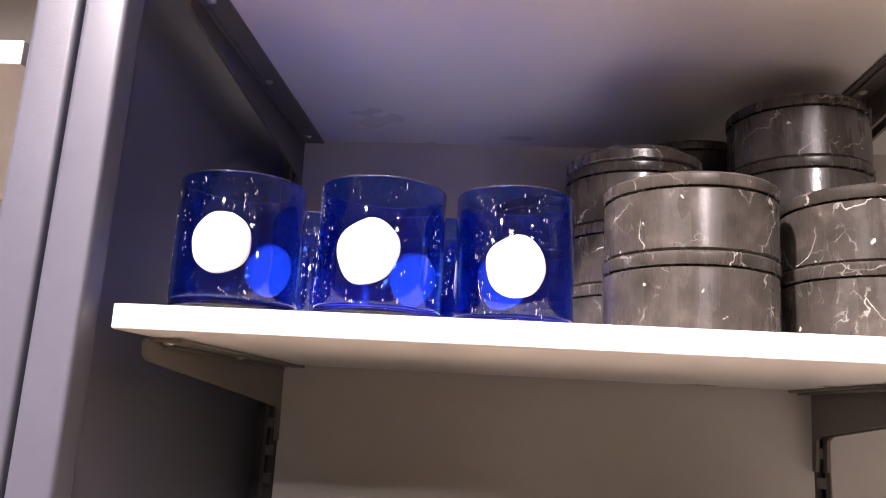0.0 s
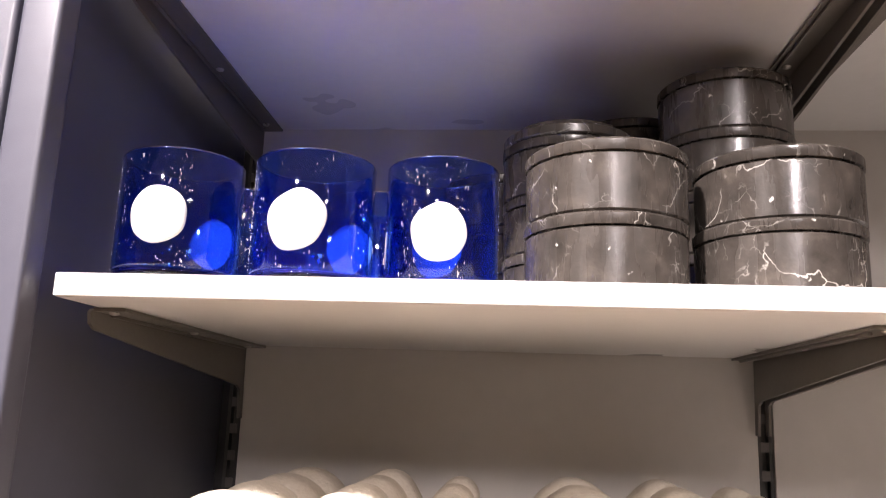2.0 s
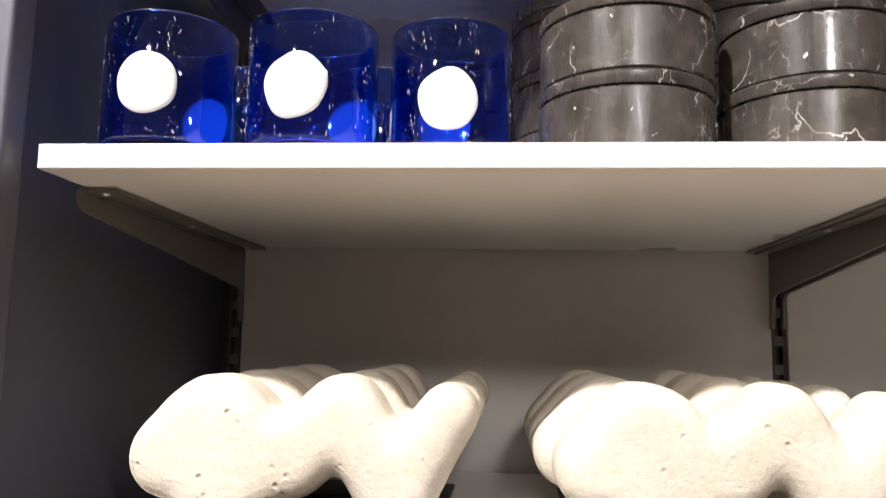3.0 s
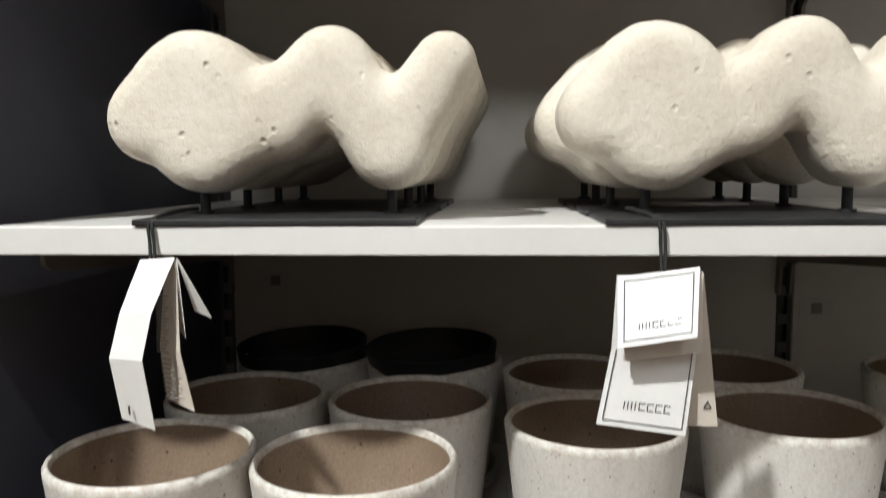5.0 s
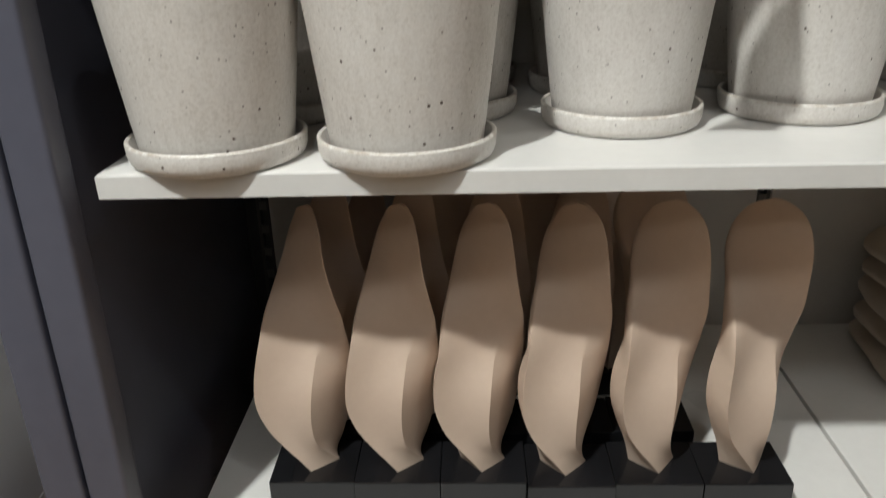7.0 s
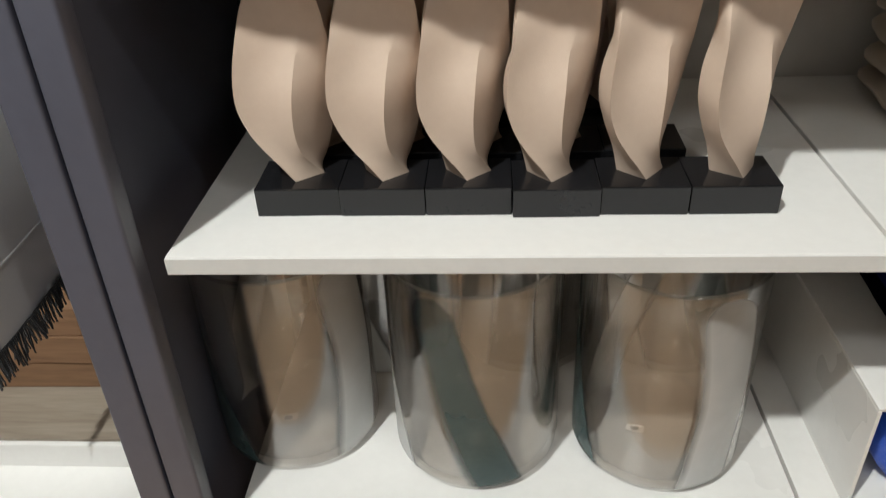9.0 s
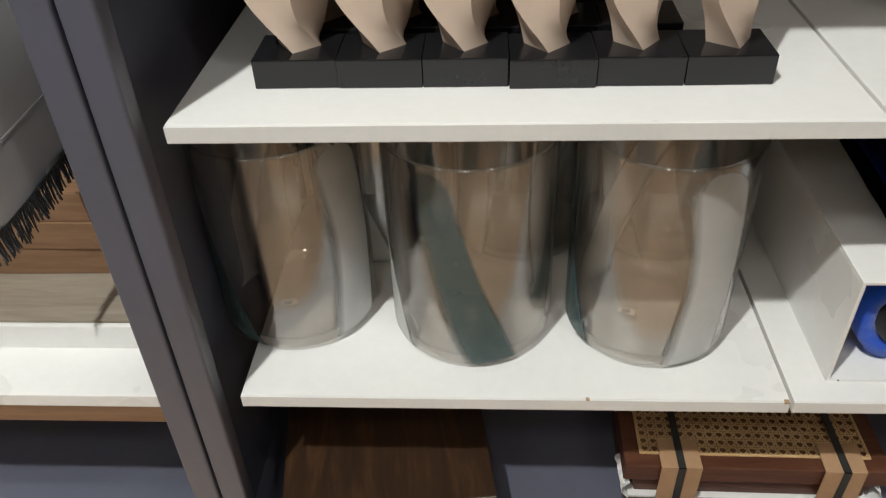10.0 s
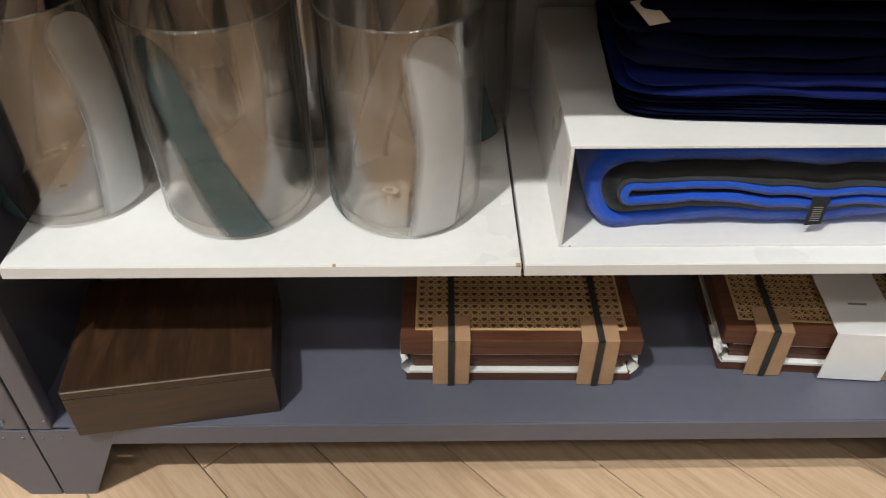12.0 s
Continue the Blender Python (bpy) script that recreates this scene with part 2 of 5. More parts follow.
def solid_glass(name, tint, rough=0.0, ripple=0.0):
    """Clear or tinted glass with real refraction, for closed walls."""
    n = Nodes(name)
    if ripple:
        n.bump(n.noise(n.coords((1, 1, 0.25)), 40, 2), ripple, 0.001)
    return n.set(color=tint, rough=rough, trans=1.0, ior=1.47)


BLUE_GLASS = see_through("cobalt_blue_glass", (0.27, 0.47, 0.88), 0.05, 0.03, 0.15, (0.005, 0.06, 0.55), 0.08)
BLUE_BASE = solid_glass("thick_cobalt_glass", (0.05, 0.07, 0.60), 0.02)
CLEAR_GLASS = see_through("clear_glass", (0.976, 0.958, 0.936), 0.15, 0.02, 0.25)


def opal(name, a, b, through):
    n = Nodes(name)
    v = n.coords()
    col = n.ramp(n.noise(v, 14, 4, 0.6, 0.6), [(0.3, a), (0.7, b)])
    n.set(color=col, rough=0.18, spec=0.5)
    if through > 0:
        tr = n.add("ShaderNodeBsdfTransparent")
        tl = n.add("ShaderNodeBsdfTranslucent")
        n.link(col, tl.inputs[0])
        m1 = n.add("ShaderNodeMixShader")
        m1.inputs[0].default_value = 0.35
        n.link(n.bsdf.outputs[0], m1.inputs[1])
        n.link(tl.outputs[0], m1.inputs[2])
        # the colour thins out towards one side and the top of the ribbon
        uv = n.add("ShaderNodeSeparateXYZ")
        tc = n.add("ShaderNodeTexCoord")
        n.link(tc.outputs["UV"], uv.inputs[0])
        u = n.math("ADD", uv.outputs[0], n.math("MULTIPLY", n.math("SUBTRACT", n.noise(v, 10, 2), 0.5), 0.12))
        side = n.ramp(u, [(0.02, 0.0), (0.20, 1.0), (0.90, 1.0), (0.985, 0.0)])
        up = n.ramp(uv.outputs[1], [(0.0, 1.0), (0.35, 0.97), (1.0, 0.52)])
        cover = n.math("MULTIPLY", n.math("MULTIPLY", side, up), 1.0 - through)
        m2 = n.add("ShaderNodeMixShader")
        n.link(cover, m2.inputs[0])
        n.link(tr.outputs[0], m2.inputs[1])
        n.link(m1.outputs[0], m2.inputs[2])
        n.link(m2.outputs[0], n.out.inputs[0])
    return n.mat


WHITE_OPAL = opal("white_opal_glass", (0.64, 0.645, 0.655), (0.70, 0.70, 0.70), 0.0)
WHITE_SWIRL = opal("white_glass_swirl", (0.82, 0.83, 0.82), (0.90, 0.91, 0.91), 0.10)
TEAL_SWIRL = opal("teal_glass_swirl", (0.070, 0.120, 0.126), (0.12, 0.180, 0.182), 0.20)
BUBBLE = plain("glass_bubbles", (0.75, 0.8, 0.9), (0.9, 0.92, 0.95), 80, (0.1, 0.2))


def cloth(name, a, b, scale, fuzz=0.4, bump=0.5):
    n = Nodes(name)
    v = n.coords()
    weave = n.noise(v, scale, 3, 0.7)
    broad = n.noise(v, 14, 4)
    col = n.ramp(n.mix(0.5, weave, broad), [(0.3, a), (0.7, b)])
    n.bump(weave, bump, 0.0015)
    return n.set(color=col, rough=0.85, sheen=fuzz, spec=0.08)


NAVY = cloth("navy_linen", (0.0011, 0.0018, 0.011), (0.0026, 0.0044, 0.025), 900, 0.0, 0.25)
COBALT = cloth("cobalt_fleece", (0.008, 0.055, 0.42), (0.014, 0.10, 0.62), 480, 0.5, 0.7)
ROYAL = cloth("royal_blue_linen", (0.0045, 0.008, 0.062), (0.010, 0.017, 0.115), 900, 0.0, 0.25)
BLACK_CLOTH = cloth("black_lining", (0.006, 0.006, 0.008), (0.014, 0.014, 0.018), 700, 0.3, 0.4)
BEIGE_CLOTH = cloth("beige_knit", (0.45, 0.37, 0.28), (0.56, 0.47, 0.37), 420, 0.3, 0.7)
WHITE_CLOTH = cloth("white_cotton", (0.72, 0.72, 0.74), (0.80, 0.80, 0.82), 800, 0.1, 0.2)
FRINGE = cloth("charcoal_fringe", (0.02, 0.022, 0.026), (0.05, 0.053, 0.06), 900, 0.3, 0.4)


def wood(name, a, b, c, grain, rough, along=(1, 12, 12), spec=0.4):
    n = Nodes(name)
    v = n.coords(along)
    g = n.noise(v, grain, 6, 0.6, 1.2)
    fine = n.noise(v, grain * 6, 4, 0.6)
    tone = n.noise(n.coords(), 2.5, 2)
    col = n.ramp(n.mix(0.3, g, fine), [(0.32, a), (0.5, b), (0.68, c)])
    col = n.mix(n.math("MULTIPLY", tone, 0.3), col, a)
    n.bump(n.mix(0.5, g, fine), 0.12, 0.0008)
    return n.set(color=col, rough=n.ramp(g, [(0.3, rough - 0.06), (0.7, rough + 0.08)]), spec=spec)


OAK = wood("light_oak_floor", (0.40, 0.26, 0.155), (0.52, 0.365, 0.235), (0.60, 0.44, 0.30), 3.2, 0.45)
WALNUT = wood("dark_walnut", (0.018, 0.010, 0.006), (0.036, 0.018, 0.009), (0.078, 0.035, 0.015), 5, 0.35, (9, 1, 9))
WALNUT_FRONT = wood("dark_walnut_front", (0.022, 0.014, 0.009), (0.040, 0.025, 0.016), (0.065, 0.038, 0.022), 4, 0.35, (1, 9, 9))
MAHOGANY = wood("red_brown_wood", (0.060, 0.022, 0.012), (0.100, 0.038, 0.020), (0.135, 0.055, 0.030), 6, 0.4)
TEAK = wood("brown_tray_wood", (0.16, 0.088, 0.048), (0.23, 0.13, 0.072), (0.29, 0.17, 0.10), 5, 0.5)
CANE = plain("natural_cane", (0.46, 0.29, 0.13), (0.60, 0.41, 0.21), 40, (0.4, 0.5), bump=0.3, bump_scale=900)
# dark brown with the shade under the weave put into its colour
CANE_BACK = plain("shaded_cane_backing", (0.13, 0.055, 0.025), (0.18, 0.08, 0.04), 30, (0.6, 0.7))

# ---------------------------------------------------------------- mesh helpers


def finish(name, bm, material, smooth=False):
    bmesh.ops.recalc_face_normals(bm, faces=bm.faces[:])
    me = bpy.data.meshes.new(name)
    bm.to_mesh(me)
    bm.free()
    for m in material if isinstance(material, (list, tuple)) else [material]:
        me.materials.append(m)
    if smooth:
        for p in me.polygons:
            p.use_smooth = True
    return me


def sharpen(me, degrees=40):
    """Smooth shading that keeps edges sharper than the angle."""
    b = bmesh.new()
    b.from_mesh(me)
    for f in b.faces:
        f.smooth = True
    for e in b.edges:
        e.smooth = not (len(e.link_faces) == 2 and e.calc_face_angle(0) > radians(degrees))
    b.to_mesh(me)
    b.free()


def thing(name, m, label, category, group="", kind=""):
    ob = new(name)
    ob.empty_display_size = 0.05
    ob.matrix_basis = m
    return tagged(ob, label, category, group, kind)


def part(name, bm, material, parent=None, label="", m=None, smooth=False, angle=None):
    me = bm if isinstance(bm, bpy.types.Mesh) else finish(name, bm, material, smooth)
    if angle:
        sharpen(me, angle)
    ob = new(name, me)
    if parent:
        ob.parent = parent
    if m:
        ob.matrix_basis = m
    if label:
        ob["label"] = label
    return ob


def solid(name, bm, material, label, category, m=None, group="", kind="", smooth=False, angle=None):
    return tagged(part(name, bm, material, None, "", m, smooth, angle), label, category, group, kind)


def add_box(bm, lo, hi, bevel=0.0, segments=2, turn=None):
    c = [(a + b) / 2 for a, b in zip(lo, hi)]
    s = [b - a for a, b in zip(lo, hi)]
    m = Matrix.Translation(c) @ (turn or Matrix.Identity(4)) @ Matrix.Diagonal((*s, 1))
    made = bmesh.ops.create_cube(bm, size=1, matrix=m)
    if bevel:
        edges = list({e for v in made["verts"] for e in v.link_edges})
        bmesh.ops.bevel(bm, geom=edges, offset=bevel, segments=segments, profile=0.6, affect="EDGES")
    return bm


def box(lo, hi, bevel=0.0, segments=2):
    return add_box(bmesh.new(), lo, hi, bevel, segments)


def lathe(profile, n=64, closed=False, bm=None, wobble=None):
    """Turns (radius, height) pairs round the z axis."""
    bm = bm or bmesh.new()
    rings = []
    for r, z in profile:
        if r < 1e-6:
            rings.append([bm.verts.new((0, 0, z))])
            continue
        ring = []
        for i in range(n):
            a = 2 * math.pi * i / n
            k = r * (1 + (wobble(a, z) if wobble else 0))
            ring.append(bm.verts.new((k * math.cos(a), k * math.sin(a), z)))
        rings.append(ring)
    pairs = list(zip(rings, rings[1:])) + ([(rings[-1], rings[0])] if closed else [])
    for a, b in pairs:
        for i in range(n):
            j = (i + 1) % n
            if len(a) == 1 and len(b) == 1:
                continue
            if len(a) == 1:
                bm.faces.new((a[0], b[i], b[j]))
            elif len(b) == 1:
                bm.faces.new((a[i], b[0], a[j]))
            else:
                bm.faces.new((a[i], b[i], b[j], a[j]))
    return bm


def rod(bm, p, q, r, n=10):
    p, q = Vector(p), Vector(q)
    turn = (q - p).to_track_quat("Z", "Y").to_matrix().to_4x4()
    bmesh.ops.create_cone(bm, cap_ends=True, segments=n, radius1=r, radius2=r, depth=(q - p).length,
                          matrix=Matrix.Translation((p + q) / 2) @ turn)
    return bm


def tube(points, r, n=8, bm=None):
    """A round cord along a smooth line through the points."""
    bm = bm or bmesh.new()
    pts = [Vector(p) for p in points]
    line = []
    for i in range(len(pts) - 1):
        p0, p1, p2, p3 = pts[max(i - 1, 0)], pts[i], pts[i + 1], pts[min(i + 2, len(pts) - 1)]
        for k in range(6):
            t = k / 6
            line.append(0.5 * ((2 * p1) + (p2 - p0) * t + (2 * p0 - 5 * p1 + 4 * p2 - p3) * t * t + (3 * p1 - p0 - 3 * p2 + p3) * t ** 3))
    line.append(pts[-1])
    rings = []
    for i, p in enumerate(line):
        d = (line[min(i + 1, len(line) - 1)] - line[max(i - 1, 0)]).normalized()
        q = d.to_track_quat("Z", "Y")
        rings.append([bm.verts.new(p + q @ Vector((r * math.cos(2 * math.pi * k / n), r * math.sin(2 * math.pi * k / n), 0))) for k in range(n)])
    for a, b in zip(rings, rings[1:]):
        for k in range(n):
            bm.faces.new((a[k], a[(k + 1) % n], b[(k + 1) % n], b[k]))
    bm.faces.new(rings[0])
    bm.faces.new(rings[-1])
    return bm


def prism(outline, y0, y1, axis="y", bevel=0.0):
    """A plate with an outline of (a, b) pairs, drawn from y0 to y1 along the axis."""
    bm = bmesh.new()

    def place(a, b, d):
        return {"y": (a, d, b), "x": (d, a, b), "z": (a, b, d)}[axis]
    lo = [bm.verts.new(place(a, b, y0)) for a, b in outline]
    hi = [bm.verts.new(place(a, b, y1)) for a, b in outline]
    bm.faces.new(lo)
    bm.faces.new(hi[::-1])
    for i in range(len(outline)):
        j = (i + 1) % len(outline)
        bm.faces.new((lo[i], lo[j], hi[j], hi[i]))
    if bevel:
        bmesh.ops.bevel(bm, geom=bm.edges[:], offset=bevel, segments=2, profile=0.6, affect="EDGES")
    return bm


def pillow(w, d, h, power=7.0, cuts=14, lump=0.003, seed=0.0):
    """A soft slab standing on z = 0 with rounded folds and slight waves."""
    bm = bmesh.new()
    bmesh.ops.create_cube(bm, size=2)
    bmesh.ops.subdivide_edges(bm, edges=bm.edges[:], cuts=cuts, use_grid_fill=True)
    for v in bm.verts:
        p = v.co
        n = (abs(p.x) ** power + abs(p.y) ** power + abs(p.z) ** 2.6) ** (1 / power)
        q = Vector((p.x / max(n, 1e-6), p.y / max(n, 1e-6), p.z * (1 - 0.25 * max(abs(p.x), abs(p.y)) ** 10)))
        k = noise.noise(Vector((q.x * 2.2 + seed, q.y * 2.2, q.z * 0.6 + seed))) * lump
        k2 = noise.noise(Vector((q.x * 7 + seed, q.y * 7, q.z * 2))) * lump * 0.35
        v.co = (q.x * w / 2 + k, q.y * d / 2 + k2, (q.z + 1) * h / 2 + (k + k2) * (0.4 + 0.6 * (q.z + 1) / 2))
    return bm


# ---------------------------------------------------------------- heights of the boards
THICK = 0.017
SHELF = {"s0": 1.905, "s1": 1.633, "s2": 1.3708, "s3": 1.101, "s4": 0.765, "s5": 0.428}
BASE = 0.160
BACK = 0.418

# ---------------------------------------------------------------- the shop round the shelving
bm = box((-4.5, -6.0, -0.12), (5.0, 1.2, -0.012))
floor = solid("floor", bm, DARK_GAP, "light oak plank floor laid diagonally", "floor", kind="structure")
bm = box((-4.5, -6.0, 3.2), (5.0, 1.2, 3.3))
solid("ceiling", bm, CEILING_PAINT, "white painted shop ceiling", "ceiling", kind="structure")
for nm, lo, hi in (("wall_north", (-4.5, 1.1, 0), (5.0, 1.2, 3.2)), ("wall_south", (-4.5, -6.0, 0), (5.0, -5.9, 3.2)),
                   ("wall_west", (-4.5, -5.9, 0), (-4.4, 1.1, 3.2)), ("wall_east", (4.9, -5.9, 0), (5.0, 1.1, 3.2))):
    solid(nm, box(lo, hi), WALL_PAINT, "pale painted shop wall", "wall", kind="structure")

# ---------------------------------------------------------------- shelving units


def bracket(x, top, side, parent):
    """A tapered shelf bracket hooked into the upright; its flange points to side (+1 or -1)."""
    outline = [(0.052, -0.004), (0.055, -0.0015), (0.405, -0.0015), (0.410, -0.085), (0.399, -0.085), (0.396, -0.052),
               (0.385, -0.047), (0.062, -0.017), (0.054, -0.013)]
    plate = prism([(y, z + top) for y, z in outline], x - 0.0015, x + 0.0015, "x", 0.0004)
    br = part("bracket", plate, BRACKET, parent, "grey steel bracket")
    lo, hi = sorted((x, x + side * 0.026))
    flange = box((lo, 0.056, top - 0.0030), (hi, 0.404, top - 0.0004), 0.0006)
    part("flange", flange, BRACKET, br)
    ridge = box((lo + 0.0045, 0.075, top - 0.0058), (lo + 0.0075, 0.39, top - 0.0030), 0.0008)
    part("rib", ridge, BRACKET, br)
    for y in (0.066, 0.221, 0.378):
        s = bmesh.new()
        bmesh.ops.create_uvsphere(s, u_segments=10, v_segments=6, radius=0.0042,
                                  matrix=Matrix.Translation((x + side * 0.0125, y, top - 0.0032)) @ Matrix.Diagonal((1, 1, 0.55, 1)))
        part("screw", s, SCREW, br, "bright zinc screw", smooth=True)


def shelf(x0, x1, top, name_label, chip=False, seed=0):
    t = thing("shelf", Matrix.Identity(4), name_label, "shelf", "white shelf boards")
    bm = box((x0 + 0.001, 0.0012, top - THICK), (x1 - 0.001, 0.404, top), 0.0012)
    part("board", bm, LAMINATE, t)
    bm = box((x0 + 0.001, -0.0008, top - THICK + 0.0006), (x1 - 0.001, 0.0012, top - 0.0006), 0.0005)
    part("edge_band", bm, EDGE_BAND, t)
    bracket(x0 - 0.0012, top - THICK, 1, t)
    bracket(x1 - 0.0105, top - THICK, -1, t)
    return t


def upright(x):
    """A slotted upright: two rails and the rungs between the slots."""
    t = thing("upright", Matrix.Identity(4), "dark slotted steel shelf upright", "upright", "slotted uprights")
    bm = bmesh.new()
    add_box(bm, (x - 0.0085, BACK + 0.001, BASE), (x - 0.0045, BACK + 0.012, 2.2))
    add_box(bm, (x + 0.0045, BACK + 0.001, BASE), (x + 0.0085, BACK + 0.012, 2.2))
    add_box(bm, (x - 0.0085, BACK + 0.012, BASE), (x + 0.0085, BACK + 0.014, 2.2))
    part("rail", bm, SLOT_STEEL, t)
    bm = bmesh.new()
    z = BASE + 0.02
    while z < 2.19:
        add_box(bm, (x - 0.0045, BACK + 0.001, z), (x + 0.0045, BACK + 0.004, z + 0.011))
        z += 0.031
    tagged(part("rung", bm, RUNG, t, "grey rungs between the slots"), kind="stuff")


def post(x_in, x_out, side_label, m=Matrix.Identity(4)):
    """A folded steel front post with its side sheet; x_in faces the bay."""
    t = thing("shelf_post", m, side_label, "post", "grey steel posts")
    lo, hi = sorted((x_in, x_out))
    part("front_flange", box((lo, -0.024, 0.155), (hi, 0.0, 2.25), 0.004, 3), POWDER, t, smooth=False, angle=50)
    a, b = sorted((x_out, x_out + (0.004 if x_in > x_out else -0.004)))
    part("side_sheet", box((a, 0.0005, 0.005), (b, 0.435, 2.25), 0.0008), POWDER, t, "large plain steel side sheet")
    # foot with a slanted gusset
    s = 1 if x_in > x_out else -1
    outline = [(x_out, 0.0), (x_out + s * 0.047, 0.0), (x_out + s * 0.115, 0.154), (x_out, 0.154)]
    if s < 0:
        outline = outline[::-1]
    foot = part("foot", prism(outline, -0.0245, -0.021, "y", 0.0006), POWDER, t)
    part("foot_return", box((min(x_out, x_out + s * 0.004), -0.021, 0.0), (max(x_out, x_out + s * 0.004), 0.02, 0.154)), POWDER, foot)
    for dx, z in ((0.012, 0.138), (0.038, 0.138), (0.026, 0.175)):
        bm = bmesh.new()
        bmesh.ops.create_cone(bm, cap_ends=True, segments=12, radius1=0.0028, radius2=0.0022, depth=0.0016,
                              matrix=Matrix.Translation((x_out + s * dx, -0.0253, z)) @ pose(0, 0, 0, 90))
        part("rivet", bm, POWDER, t)


def base_unit(x0, x1):
    t = thing("base_shelf", Matrix.Identity(4), "grey-blue painted steel base shelf close above the floor", "base shelf")
    part("deck", box((x0, -0.0205, BASE - 0.006), (x1, 0.43, BASE), 0.0015), POWDER, t)
    part("front_rail", box((x0 + 0.05, -0.0235, 0.122), (x1 - 0.05, -0.0207, BASE - 0.0005), 0.001), POWDER, t)
    part("under_rail", box((x0, 0.36, 0.0), (x1, 0.40, BASE - 0.0065)), POWDER, t)
    return t


LEFT_OUT = -0.0488
LEAN = pose(0, 0, 0, 0, 0.37)
post(-0.0185, LEFT_OUT, "grey-blue powder-coated steel shelving post", LEAN)
post(-0.0835, -0.0518, "grey-blue steel post of the neighbouring shelving", LEAN)
post(1.212, 1.246, "grey-blue steel end post of the shelving")
base_unit(LEFT_OUT + 0.0042, 1.2415)
base_unit(-0.75, -0.0552)
for x in (-0.012, 0.6005, 1.212, -0.088):
    upright(x)
for x0, x1 in ((-0.003, 0.592), (0.6095, 1.204), (-0.70, -0.097)):
    bm = box((x0, BACK - 0.003, BASE), (x1, BACK + 0.010, 2.25), 0.0008)
    solid("back_panel", bm, BACKING, "pale grey back panel of the shelving", "back panel", group="back panels", kind="structure")
bm = box((-0.78, 0.433, 0.0), (1.25, 0.440, 2.25))
solid("back_sheet", bm, BLACK_METAL, "dark steel sheet behind the shelving", "back sheet", kind="structure")
bm = box((-0.78, -0.02, 2.252), (1.25, 0.44, 2.27))
solid("top_sheet", bm, POWDER, "grey-blue steel top of the shelving", "top sheet", kind="structure")
for key, top in SHELF.items():
    shelf(0.0, 0.6, top, "white laminated shelf board on steel brackets")
    shelf(0.602, 1.202, top, "white laminated shelf board on steel brackets")

# worn spots on the boards
CHIP = plain("bare_chipboard", (0.30, 0.19, 0.10), (0.42, 0.29, 0.17), 200, (0.7, 0.8), bump=0.4)
boards = [o for o in scene.objects if o.name.startswith("board") and o.parent and o.parent.name.startswith("shelf")]


def wear(x, z, w, h):
    """A chip out of the front edge of the board whose top lies nearest to z."""
    best = min(boards, key=lambda o: abs(max(v.co.z for v in o.data.vertices) - z) + (0.0 if min(v.co.x for v in o.data.vertices) <= x <= max(v.co.x for v in o.data.vertices) else 9.0))
    part("chip", box((x, -0.0013, z - h), (x + w, 0.0035, z + 0.0002), 0.0004), CHIP, best, "small chip with bare board showing")


wear(0.5925, SHELF["s5"], 0.0055, 0.0022)
wear(0.3820, SHELF["s5"], 0.0040, 0.0010)

# small paper labels stuck on the back panels
for x, z in ((0.045, 1.281), (0.633, 1.253)):
    t = thing("price_label", pose(x, BACK - 0.0035, z), "small white sticker on the back panel", "label", "stickers")
    part("sticker", box((-0.017, -0.0006, -0.010), (0.017, 0.0002, 0.010)), STICKER, t)
    part("print", box((-0.005, -0.0010, -0.006), (0.006, -0.0006, 0.005)), INK_GREY, t)

# ---------------------------------------------------------------- blue glass holders on the upper shelf
Z1, Z2, Z3, Z4, Z5 = SHELF["s1"], SHELF["s2"], SHELF["s3"], SHELF["s4"], SHELF["s5"]


def patch_on_cylinder(r, a0, z0, ra, rz, thick=0.0012, n=30, wob=0.0, seed=0.0):
    """A rounded disc lying on the outside of a cylinder, at the angle a0."""
    bm = bmesh.new()
    rings = []
    for k, (s, d) in enumerate(((0.001, thick), (0.6, thick), (0.88, thick), (0.97, thick * 0.6), (1.0, 0.0))):
        ring = []
        for i in range(n):
            a = 2 * math.pi * i / n
            w = 1 + wob * noise.noise(Vector((math.cos(a) * 1.2 + seed, math.sin(a) * 1.2, seed)))
            th = a0 + s * w * ra * math.cos(a) / r
            z = z0 + s * w * rz * math.sin(a)
            ring.append(bm.verts.new(((r + d) * math.cos(th), (r + d) * math.sin(th), z)))
        rings.append(ring)
    for a, b in zip(rings, rings[1:]):
        for i in range(n):
            bm.faces.new((a[i], a[(i + 1) % n], b[(i + 1) % n], b[i]))
    bm.faces.new(rings[0])
    return bm


